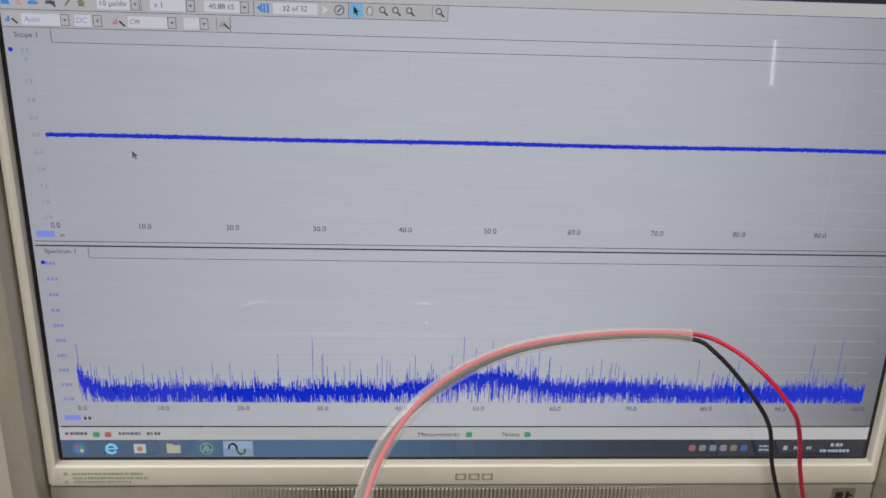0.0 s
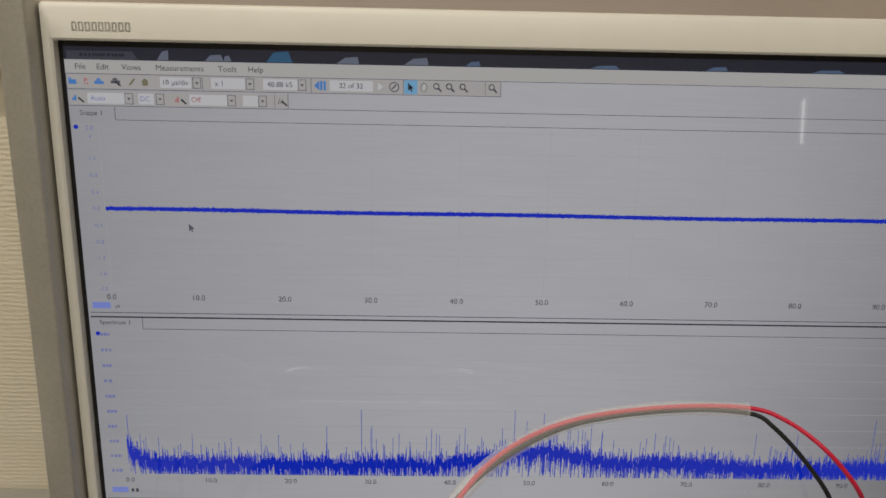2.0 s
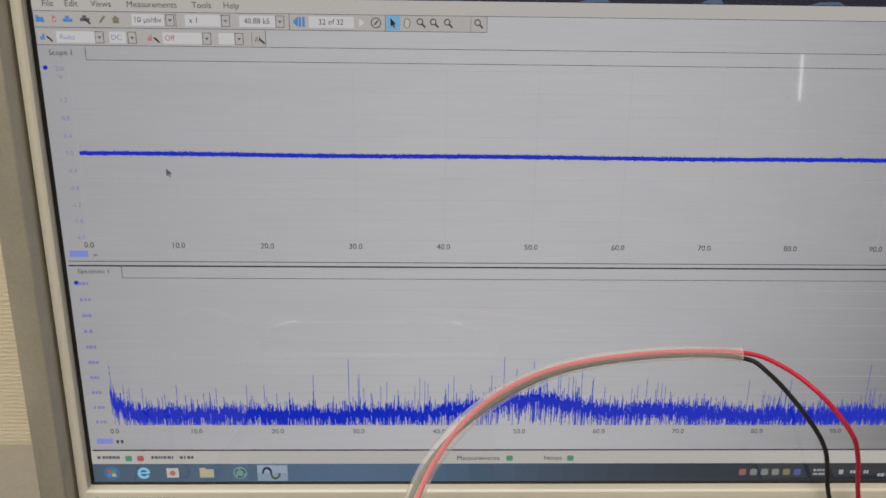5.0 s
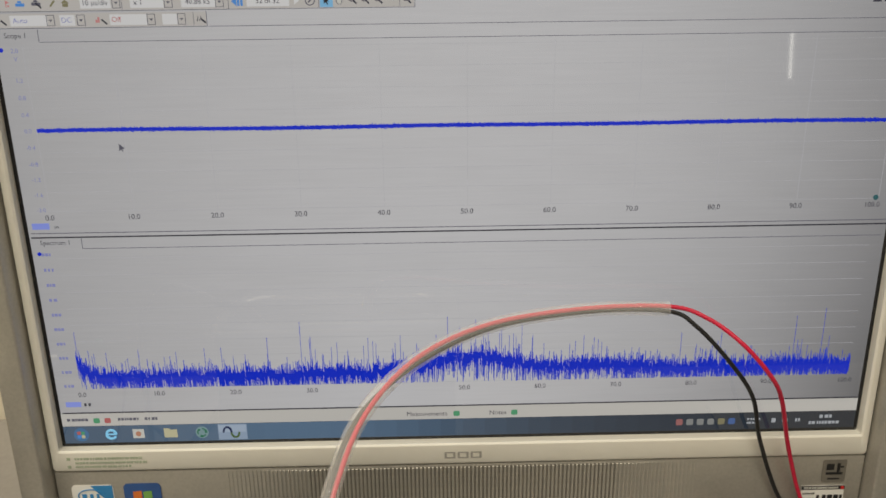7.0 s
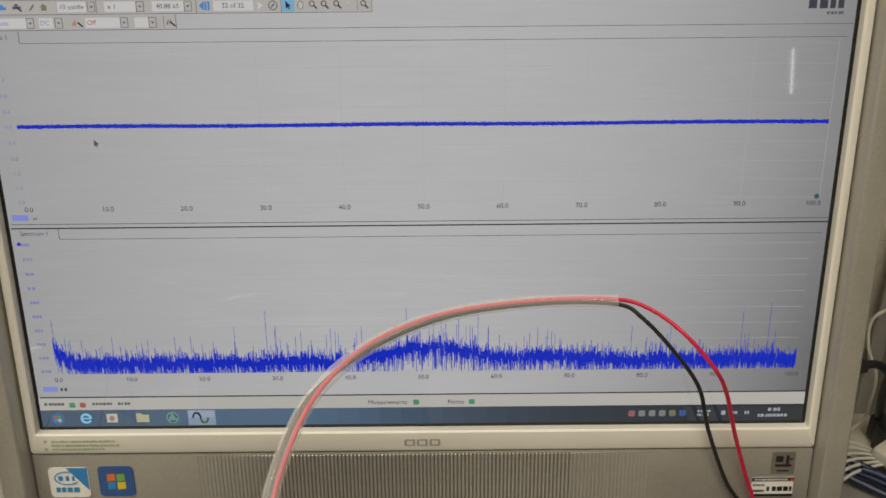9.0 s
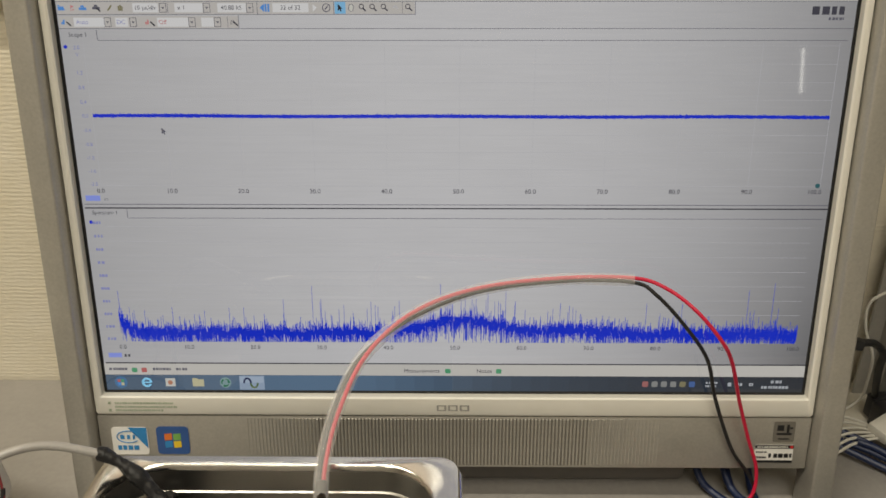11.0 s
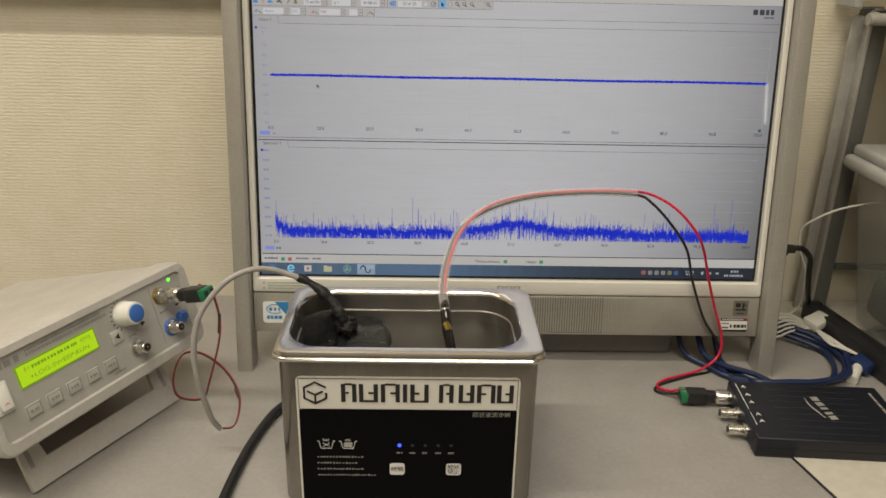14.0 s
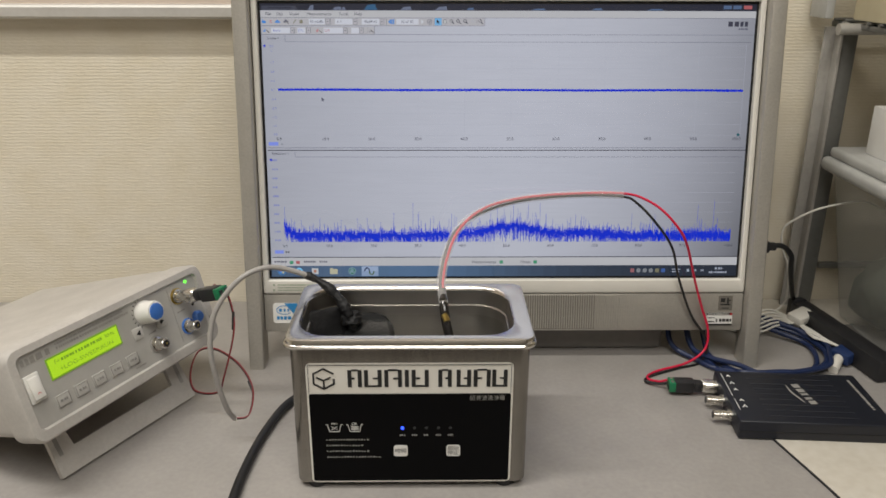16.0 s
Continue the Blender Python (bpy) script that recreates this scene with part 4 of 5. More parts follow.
for x, rows in ((-0.1058, ("\u6642\u9593",)), (-0.0620, ("\u958b\u59cb", "\u505c\u6b62"))):
    key = part("touch_key", poly(rounded(0.0116, 0.0108, 0.0022, 4, x, 0.0385), 0.0010, 0.0003), PRINT_WHITE, face, "white touch key", FRONT)
    for j, text in enumerate(rows):
        # a third level is the last, so the sign is laid on the label itself
        part("key_sign", words(text, 0.0034, x, 0.0385 + (0.0022 - 0.0044 * j if len(rows) > 1 else 0), 0.0016), PRINT_BLACK, face, at=FRONT)

# water in the tank
water = thing("water", "clear still water filling most of the steel tank", "water")
film = bmesh.new()
film.faces.new([film.verts.new((x, y, 0.1150)) for x, y in rounded(0.1711, 0.0911, 0.028, 8, OX, OY)])
wobj = part("water_surface", film, WATER, water)
if wobj.data.polygons[0].normal.z < 0:
    wobj.data.flip_normals()
wobj.visible_shadow = False

# cleaner's power cord
cord = thing("mains_cable", "thick black mains cable curving over the desk", "cable")
part("cord", sweep([(-0.120, -0.100, 0.030), (-0.160, -0.085, 0.010), (-0.205, -0.088, 0.0046), (-0.2245, -0.110, 0.0046), (-0.2365, -0.155, 0.0046), (-0.2425, -0.205, 0.0046), (-0.2440, -0.256, 0.0046), (-0.2400, -0.330, 0.0046), (-0.232, -0.41, 0.0046)],
     0.0042, 12), BLACK_RUBBER, cord)

# ---- transducer pad hung in the tank on its grey lead ----
pad = thing("transducer_pad", "black taped transducer pad in the tank on a grey lead", "transducer")
part("lead", sweep([(-0.1890, -0.1420, 0.1560), (-0.2121, -0.1470, 0.1657), (-0.2279, -0.1542, 0.1686), (-0.2436, -0.1628, 0.1641), (-0.2578, -0.1696, 0.1511), (-0.2687, -0.1761, 0.1327),
     (-0.2724, -0.1823, 0.1085), (-0.2710, -0.1830, 0.0811), (-0.2662, -0.1765, 0.0427), (-0.2623, -0.1677, 0.0246)], 0.0024, 12), GREY_CABLE, pad, "grey sheathed lead")
random.seed(3)
part("taped_joint", sweep([(-0.1930, -0.1412, 0.1572), (-0.1860, -0.1425, 0.1545), (-0.1780, -0.1440, 0.1500), (-0.1700, -0.1470, 0.1445), (-0.1630, -0.1500, 0.1380), (-0.1580, -0.1530, 0.1310), (-0.1530, -0.1560, 0.1230)],
     lambda t: 0.0030 + 0.0014 * min(1, 1.6 * t) + 0.0007 * math.sin(17 * t), 14, 7, wobble=0.22), TAPE, pad, "lumpy black tape")


def worn_slab(w, d, t, amount, size):
    bm = box(-w / 2, w / 2, -d / 2, d / 2, -t / 2, t / 2, t * 0.42, 3)
    bmesh.ops.subdivide_edges(bm, edges=bm.edges[:], cuts=3, use_grid_fill=True)
    for v in bm.verts:
        v.co += amount * noise.noise_vector(v.co * size) + 0.4 * amount * noise.noise_vector(v.co * size * 3)
    return bm


def worn_puck(r, t, amount, size):
    """A thick cushion with a squarish round outline and a fuzzy, uneven skin."""
    def ring(k):
        pts = []
        for i in range(56):
            c, q = math.cos(2 * math.pi * i / 56), math.sin(2 * math.pi * i / 56)
            g = r * k * (abs(c) ** 2.8 + abs(q) ** 2.8) ** (-1 / 2.8)
            pts.append((g * c, g * q))
        return pts
    prof = [(0.30, -0.5), (0.65, -0.5), (0.88, -0.47), (0.97, -0.34), (1.0, -0.15), (1.0, 0.15), (0.97, 0.34), (0.88, 0.47), (0.65, 0.52), (0.30, 0.53)]
    bm = loft([(ring(k), z * t) for k, z in prof], True, True)
    for v in bm.verts:
        v.co += amount * noise.noise_vector(v.co * size) + 0.5 * amount * noise.noise_vector(v.co * size * 3)
    return bm


part("pad", worn_puck(0.0240, 0.019, 0.0016, 140), FELT, pad, "fuzzy black pad", pose(-0.1395, -0.1480, 0.0960, 50, 3, -8))
# slab added at the left wall for the pad's dark reflection and shade
part("dark_reflection_slab", worn_slab(0.050, 0.032, 0.010, 0.0024, 110), TAPE, pad, "added black slab for the pad's dark reflection and shade", pose(-0.1745, -0.1560, 0.1130, 74, 4, 40))
part("pad_knot", worn_slab(0.017, 0.014, 0.012, 0.0036, 200), TAPE, pad, "knotted black tape", pose(-0.1530, -0.1520, 0.1180, 40, 20, 20))
part("wire_joint", sweep([(-0.2640, -0.1705, 0.0295), (-0.2623, -0.1677, 0.0246), (-0.2600, -0.1672, 0.0236)], 0.0020, 8, 4), WHITE_CABLE, pad, "pale solder joint")
LOOP = [(-0.2889, -0.1000, 0.1297), (-0.2748, -0.1100, 0.1263), (-0.2673, -0.1200, 0.1062), (-0.2672, -0.1300, 0.0875), (-0.2773, -0.1350, 0.0512), (-0.2871, -0.1300, 0.0298), (-0.3121, -0.1200, 0.0259),
        (-0.3161, -0.1150, 0.0432), (-0.3053, -0.1150, 0.0667), (-0.2857, -0.1200, 0.0705), (-0.2614, -0.1350, 0.0614), (-0.2478, -0.1500, 0.0445), (-0.2497, -0.1650, 0.0265), (-0.2622, -0.1680, 0.0242)]
DARK_RED = mat("dark_red_wire", (0.20, 0.02, 0.025), 0.45, 0, 0.05, 200)
part("thin_wire", sweep([(x + 0.0004, y, z + 0.0007) for x, y, z in LOOP], 0.0007, 8), DARK_RED, pad, "thin red wire")
part("thin_wire", sweep([(x - 0.0005, y + 0.0004, z - 0.0006) for x, y, z in LOOP], 0.0006, 8), BLACK_RUBBER, pad, "thin black wire")
for a, b in (((-0.2675, -0.1180, 0.1100), (-0.2672, -0.1260, 0.0950)), ((-0.2520, -0.1450, 0.0510), (-0.2480, -0.1500, 0.0440))):
    part("shrink_sleeve", sweep([a, tuple(0.5 * (p + q) for p, q in zip(a, b)), b], 0.0014, 8, 3), BLACK_RUBBER, pad)

# ---- probe in clear tubing, its two wires to the scope ----
probe = thing("tubing_probe", "clear tubing holding red and black wires arching from the tank", "probe")
ARC = [(-0.0630, -0.1800, 0.1040), (-0.0650, -0.1780, 0.1160), (-0.0675, -0.1745, 0.1270), (-0.0692, -0.1665, 0.1390), (-0.0710, -0.1438, 0.1504), (-0.0660, -0.1171, 0.1675), (-0.0532, -0.0840, 0.1822), (-0.0250, -0.0485, 0.1898), (0.0172, -0.0183, 0.1913), (0.0729, -0.0040, 0.1916),
       (0.1221, -0.0025, 0.1906)]
tube = part("tubing", sweep(ARC[3:], 0.0043, 16, 8), TUBE, probe, "clear plastic tubing")
tube.visible_shadow = False
RED = [(0.1216, -0.0030, 0.1923), (0.1423, -0.0115, 0.1889), (0.1596, -0.0260, 0.1798), (0.1772, -0.0325, 0.1605), (0.1889, -0.0275, 0.1396), (0.2016, -0.0198, 0.1042), (0.2148, -0.0165, 0.0684), (0.2248, -0.0185, 0.0404), (0.2224, -0.0230, 0.0188), (0.2018, -0.0310, 0.0065), (0.1640, -0.0435, 0.0026),
       (0.1514, -0.0560, 0.0019), (0.1600, -0.0690, 0.0050), (0.1715, -0.0750, 0.0110)]
DARK = [(0.1214, -0.0030, 0.1890), (0.1375, -0.0095, 0.1822), (0.1583, -0.0169, 0.1610), (0.1755, -0.0180, 0.1361), (0.1868, -0.0145, 0.1015), (0.2042, -0.0160, 0.0587), (0.2210, -0.0170, 0.0342), (0.2266, -0.0190, 0.0177), (0.2176, -0.0240, 0.0020), (0.1915, -0.0345, 0.0016), (0.1557, -0.0520, 0.0014),
        (0.1478, -0.0640, 0.0018), (0.1590, -0.0740, 0.0050), (0.1705, -0.0800, 0.0100)]


def twisted(sign):
    """Way of one of the two wires inside the tubing: they change sides half-way up the arch."""
    out = []
    for k, (x, y, z) in enumerate(ARC[3:-1]):
        a = radians(-45 + 180 * min(1.0, max(0.0, (k - 2.2) / 2.2)))
        out.append((x + sign * 0.0016 * math.cos(a), y - 0.0003, z + sign * 0.0016 * math.sin(a)))
    return out


part("red_wire", sweep(twisted(1) + RED, 0.00135, 10), RED_WIRE, probe, "red insulated wire")
part("black_wire", sweep(twisted(-1) + DARK, 0.00135, 10), BLACK_RUBBER, probe, "black insulated wire")
DARK_TUBE = mat("dark_tube", (0.014, 0.012, 0.011), 0.14, 0, 0.3, 90, spec=0.8)
part("probe_sleeve", sweep([(-0.0634, -0.1797, 0.1070), (-0.0650, -0.1780, 0.1160), (-0.0675, -0.1745, 0.1270), (-0.0692, -0.1665, 0.1390), (-0.0705, -0.1520, 0.1465)], lambda t: 0.0041 - 0.0010 * max(0.0, t - 0.8) / 0.2, 14, 6), DARK_TUBE, probe, "black sleeve inside the tubing")
part("probe_tip", sweep([(-0.0590, -0.1830, 0.0905), (-0.0612, -0.1812, 0.0975), (-0.0630, -0.1800, 0.1040), (-0.0642, -0.1790, 0.1110)], lambda t: 0.0070 - 0.0028 * t, 10, 5, wobble=0.3), TAPE, probe, "black taped tip")
part("crimp", sweep([(-0.0664, -0.1788, 0.1285), (-0.0674, -0.1770, 0.1305), (-0.0690, -0.1745, 0.1325)], 0.0030, 8, 3), BRASS, probe, "yellow crimp")

# ---- screw-terminal adapters ----
def adapter(at, name, label):
    """BNC plug with a black body and a green two-way screw terminal; local x runs from the terminal to the plug."""
    top = thing(name, label, "adapter")
    part("body", join(box(0.0, 0.020, -0.0064, 0.0064, -0.0055, 0.0070, 0.0015), box(0.018, 0.029, -0.0050, 0.0050, -0.005, 0.0058, 0.002)), BLACK, top, at=at)
    term = part("terminal", box(-0.0055, 0.0012, -0.0066, 0.0066, -0.0045, 0.0062, 0.0006), GREEN_PLASTIC, top, "green screw terminal", at)
    for dy in (-0.0034, 0.0034):
        part("screw", lathe([(0.0019, 0), (0.0019, 0.0008)], 10), NICKEL, term, at=at @ Matrix.Translation((-0.0022, dy, 0.0060)))
        part("wire_hole", box(-0.0061, -0.0054, dy - 0.0018, dy + 0.0018, -0.0025, 0.0020), BLACK, term, at=at)
    part("plug_shell", lathe([(0.0045, 0.028), (0.0060, 0.0285), (0.0068, 0.030), (0.0072, 0.031), (0.0072, 0.040), (0.0066, 0.0408), (0.0066, 0.043), (0.0050, 0.0435)], 20), NICKEL, top, "nickel BNC shell",
         at @ pose(0, 0, 0.0005, 0, 90, 0))
    return top


# ---- usb oscilloscope ----
PS = pose(0.2150, -0.0720, 0, 0, 0, -4.2)
scope = thing("usb_oscilloscope", "flat dark blue-black usb oscilloscope box on the desk", "oscilloscope")
part("casing", join(box(0.0, 0.142, -0.0975, -0.002, 0.0008, 0.0205, 0.0018, 3)), SCOPE_BLUE, scope, at=PS)
part("seam", join(box(0.0, 0.142, -0.0980, -0.0970, 0.0092, 0.0098)), BLACK, scope, at=PS)
for k in range(9):
    part("top_rib", box(0.030, 0.112, -0.0865 + 0.0100 * k, -0.0855 + 0.0100 * k, 0.0203, 0.0208, 0.0002, 1), SCOPE_BLUE, scope, at=PS)
part("brand_bar", bars([(-0.019, 0.019, 0.0, 0.0070)], 0.0), PRINT_GREY, scope, "pale maker's mark", PS @ pose(0.0765, -0.0450, 0.0209, 0, 0, -80))
part("brand_swoosh", sweep([(-0.019, -0.009, 0.0), (-0.006, -0.0105, 0.0), (0.008, -0.0085, 0.0), (0.016, -0.0075, 0.0)], lambda t: 0.0003 + 0.0009 * math.sin(math.pi * t), 8, 5), PRINT_GREY, scope, "grey swoosh mark",
     PS @ pose(0.0765, -0.0450, 0.0209, 0, 0, -80) @ Matrix.Diagonal((1, 1, 0.1, 1)))
part("model_bar", bars([(0.0, 0.056, 0.0, 0.0026)], 0.0), PRINT_GREY, scope, "pale model name", PS @ pose(0.131, -0.015, 0.0209, 0, 0, -88))
for k, (y, d) in enumerate(((-0.0130, 0.0035), (-0.0270, 0.0042), (-0.0400, 0.0035), (-0.0600, 0.0040), (-0.0710, 0.0040))):
    part("port_mark", join(sweep([(0.0115 - d / 2, y - d / 2, 0.0209), (0.0115, y + d / 2, 0.0209), (0.0115 + d / 2, y - d / 2, 0.0209)], 0.0005, 4, 1, False), flat(0.0105, 0.0125, y - 0.001, y, 0.0208)), PRINT_WHITE, scope, at=PS)
part("port_line", join(flat(0.0050, 0.0056, -0.0520, -0.0080, 0.0208), flat(0.0050, 0.0056, -0.0780, -0.0580, 0.0208)), PRINT_WHITE, scope, at=PS)
for y in (-0.0170, -0.0440, -0.0710):
    jack = part("bnc_socket", lathe([(0.0062, 0.0), (0.0062, 0.0025), (0.0048, 0.003), (0.0048, 0.0170), (0.0042, 0.0175)], 20), NICKEL, scope, "nickel BNC socket", PS @ Matrix.Translation((0, y, 0.0098)) @ pose(0, 0, 0, 0, -90, 0))
    part("bayonet_pin", lathe([(0.0009, 0), (0.0009, 0.0125)], 8), NICKEL, jack, at=PS @ Matrix.Translation((-0.0115, y - 0.0062, 0.0098)) @ pose(0, 0, 0, -90, 0, 0))
    part("socket_bore", lathe([(0.0030, 0), (0.0030, 0.0006)], 14), BLACK, jack, at=PS @ Matrix.Translation((-0.0173, y, 0.0098)) @ pose(0, 0, 0, 0, -90, 0))
for fx in (0.012, 0.130):
    for fy in (-0.080, -0.011):
        part("pad_foot", lathe([(0.004, 0), (0.004, 0.0012)], 10), BLACK_RUBBER, scope, at=PS @ Matrix.Translation((fx, fy, 0)))
adapter(PS @ pose(-0.0435, -0.0170, 0.0098, 0, 0, 0), "terminal_adapter", "black BNC adapter with green screw terminal on the oscilloscope")

# ---- function generator ----
yaw, lean = radians(64.25), radians(15.24)
gx = Vector((math.cos(yaw), math.sin(yaw), 0))
gn0 = Vector((math.sin(yaw), -math.cos(yaw), 0))
gy = math.cos(lean) * Vector((0, 0, 1)) - math.sin(lean) * gn0
gz = gx.cross(gy)
ORG = Vector((-0.3936, -0.2594, 0.0626))
GEN = Matrix((gx, gy, gz)).transposed().to_4x4()
GEN.translation = ORG
gen = thing("function_generator", "pale grey bench function generator tilted up on its bail", "generator")
GW, GH, GD = 0.2116, 0.0735, 0.232


def ring_xy(x0, x1, y0, y1, r, seg=5):
    return rounded(x1 - x0, y1 - y0, r, seg, (x0 + x1) / 2, (y0 + y1) / 2)


part("housing", loft([(ring_xy(0.004, GW - 0.004, 0.003, GH - 0.006, 0.008), -GD), (ring_xy(0.002, GW - 0.002, 0.001, GH - 0.002, 0.008), -GD + 0.004), (ring_xy(0.001, GW + 0.002, -0.0015, GH + 0.0012, 0.009), -0.024)], True, True), ABS_WHITE, gen,
     "pale textured housing", GEN)
part("front_bezel", loft([(ring_xy(0, GW, 0, GH, 0.009), -0.025), (ring_xy(-0.0030, GW + 0.0048, -0.0052, GH + 0.0030, 0.011), -0.022), (ring_xy(-0.0030, GW + 0.0048, -0.0052, GH + 0.0030, 0.011), 0.000), (ring_xy(-0.0015, GW + 0.0030, -0.0032, GH + 0.0012, 0.010), 0.0028),
     (ring_xy(0.0045, GW - 0.0045, 0.0050, GH - 0.0045, 0.006), 0.0034), (ring_xy(0.0055, GW - 0.0055, 0.0060, GH - 0.0055, 0.005), 0.0), (ring_xy(0.0055, GW - 0.0055, 0.0060, GH - 0.0055, 0.005), -0.004)], True), ABS_WHITE, gen, "pale rounded front bezel", GEN)
gpanel = part("front_panel", poly(ring_xy(0.0050, GW - 0.0050, 0.0055, GH - 0.0050, 0.005), -0.0008, 0.001), PANEL_GREY, gen, "grey printed front panel", GEN)
K = 0.97
LCD_GREEN = glow("lcd_green", (0.46, 0.74, 0.015), 0.85, 0.25)
LCD_INK = glow("lcd_ink", (0.20, 0.36, 0.01), 0.8, 0.4)
part("lcd_window", box(0.0304 * K, 0.1073 * K, 0.0391 * K, 0.0585 * K, 0.0002, 0.0010, 0.0003, 1), LCD_INK, gpanel, "dark window edge", GEN)
lcd = part("lcd", box(0.0318 * K, 0.1058 * K, 0.0408 * K, 0.0570 * K, 0.0004, 0.0014), LCD_GREEN, gpanel, "lit yellow-green display", GEN)
# print on the green display is laid on the panel, one level below the generator
part("lcd_words", words("+LOG-SWEEP:RUN", 0.0034, 0.0690 * K, 0.0454 * K, 0.0016, wide=1.4), LCD_INK, gpanel, at=GEN)
part("lcd_bars", join(bars([(0.0440 * K, 0.0880 * K, 0.0530 * K, 0.0024)], 0.0016), words("F=", 0.0034, 0.0400 * K, 0.0530 * K, 0.0016), words("kHz", 0.0036, 0.0965 * K, 0.0530 * K, 0.0016, wide=1.2)), LCD_INK, gpanel, at=GEN)
part("brand_bar", bars([(0.0097 * K, 0.0400 * K, 0.0640 * K, 0.0052)], 0.0004), PRINT_GREY, gpanel, at=GEN)
part("model_bar", bars([(0.0440 * K, 0.1180 * K, 0.0668 * K, 0.0018), (0.0440 * K, 0.1250 * K, 0.0632 * K, 0.0022)], 0.0004), PRINT_GREY, gpanel, at=GEN)
for k in range(5):
    x, y = (0.0339 + 0.01935 * k) * K, 0.0206 * K
    part("push_button", box(x - 0.0066, x + 0.0066, y - 0.0052, y + 0.0052, 0.0, 0.0016, 0.0008, 2), BUTTON_GREY, gpanel, at=GEN)
    part("button_frame", hollow(x - 0.0062, x + 0.0062, y - 0.0048, y + 0.0048, 0.0006, 0.0017), PRINT_GREY, gpanel, at=GEN)
    part("button_bar", bars([(x - 0.0035, x + 0.0035, y, 0.0022)], 0.0017), PRINT_GREY, gpanel, at=GEN)
for x, sgn in ((0.1264 * K, -1), (0.1560 * K, 1)):
    y = 0.0405 * K
    part("arrow_button", box(x - 0.0056, x + 0.0056, y - 0.0056, y + 0.0056, 0.0, 0.0016, 0.0008, 2), BUTTON_GREY, gpanel, at=GEN)
    part("arrow_mark", poly([(x + sgn * 0.0026, y), (x - sgn * 0.0018, y + 0.0026), (x - sgn * 0.0018, y - 0.0026)][::sgn], 0.0018, 0.0002), PRINT_BLACK, gpanel, at=GEN)
knob = part("knob", lathe([(0.0112, 0.0), (0.0112, 0.002), (0.0105, 0.003), (0.0100, 0.014), (0.0092, 0.0158), (0.0080, 0.0162)], 28), KNOB_WHITE, gpanel, "white tuning knob", GEN @ Matrix.Translation((0.1414 * K, 0.0560 * K, 0)))
part("knob_cap", lathe([(0.0078, 0.0155), (0.0076, 0.0172), (0.0066, 0.0176)], 28), BLUE_CAP, gpanel, "blue knob cap", GEN @ Matrix.Translation((0.1414 * K, 0.0560 * K, 0)))
for k in range(9):
    a = radians(100 + 17 * k)
    part("knob_scale", flat(-0.0004, 0.0004, 0.0128, 0.0140 + 0.00015 * k, 0.0004), PRINT_BLACK, gpanel, at=GEN @ Matrix.Translation((0.1414 * K, 0.0560 * K, 0)) @ pose(0, 0, 0, 0, 0, math.degrees(a) - 90))


def panel_bnc(x, y, ring_material):
    m = GEN @ Matrix.Translation((x * K, y * K, 0))
    j = part("bnc_jack", lathe([(0.0068, 0), (0.0068, 0.0022), (0.0050, 0.0028), (0.0050, 0.0125), (0.0043, 0.0132)], 22), NICKEL, gpanel, "nickel BNC jack", m)
    part("jack_ring", lathe([(0.0080, 0), (0.0080, 0.0012), (0.0070, 0.0018)], 22), ring_material, gpanel, at=m)
    part("jack_bore", lathe([(0.0032, 0.0131), (0.0032, 0.0136)], 14), BLACK, gpanel, at=m)
    part("jack_pin", lathe([(0.0010, 0.0131), (0.0010, 0.0140)], 8), BRASS, gpanel, at=m)
    return j


panel_bnc(0.1430, 0.0223, PRINT_GREY)
panel_bnc(0.1865, 0.0225, BLUE_CAP)
panel_bnc(0.1848, 0.0555, BRASS)
part("sync_jack", lathe([(0.0058, 0), (0.0058, 0.004), (0.0040, 0.006)], 18), BLUE_CAP, gpanel, "blue round cap", GEN @ Matrix.Translation((0.2010 * K, 0.0270 * K, 0)))
part("status_led", lathe([(0.0016, 0), (0.0014, 0.0012), (0.0006, 0.0018)], 12), glow("led_green", (0.15, 1.0, 0.05), 2.0, 0.3), gpanel, "lit green status light", GEN @ Matrix.Translation((0.2005 * K, 0.0655 * K, 0)))
part("aux_led", lathe([(0.0016, 0), (0.0014, 0.0012), (0.0006, 0.0018)], 12), BLACK, gpanel, at=GEN @ Matrix.Translation((0.2010 * K, 0.0405 * K, 0)))
part("panel_divider", flat(0.1745 * K, 0.1749 * K, 0.0100 * K, 0.0660 * K, 0.0004), PRINT_GREY, gpanel, at=GEN)
part("panel_print", bars([(0.1790 * K, 0.1900 * K, 0.0400 * K, 0.0016), (0.1380 * K, 0.1470 * K, 0.0345 * K, 0.0016), (0.1120 * K, 0.1250 * K, 0.0110 * K, 0.0014)], 0.0004), PRINT_GREY, gpanel, at=GEN)
switch = part("rocker_switch", box(0.0062 * K, 0.0206 * K, 0.0290 * K, 0.0535 * K, 0.0, 0.0026, 0.001, 2), KNOB_WHITE, gpanel, "white rocker switch", GEN)
part("rocker", box(-0.0050, 0.0050, -0.0092, 0.0092, 0.0, 0.0030, 0.0012, 2), KNOB_WHITE, gpanel, at=GEN @ Matrix.Translation((0.0134 * K, 0.0412 * K, 0.0022)) @ pose(0, 0, 0, -9, 0, 0))
part("rocker_mark", sweep([(0.0134 * K + 0.0013 * math.cos(a), 0.0362 * K + 0.0013 * math.sin(a), 0.0058) for a in [0.4 * q for q in range(17)]], 0.0003, 5, 2), RED_INK, gpanel, at=GEN)
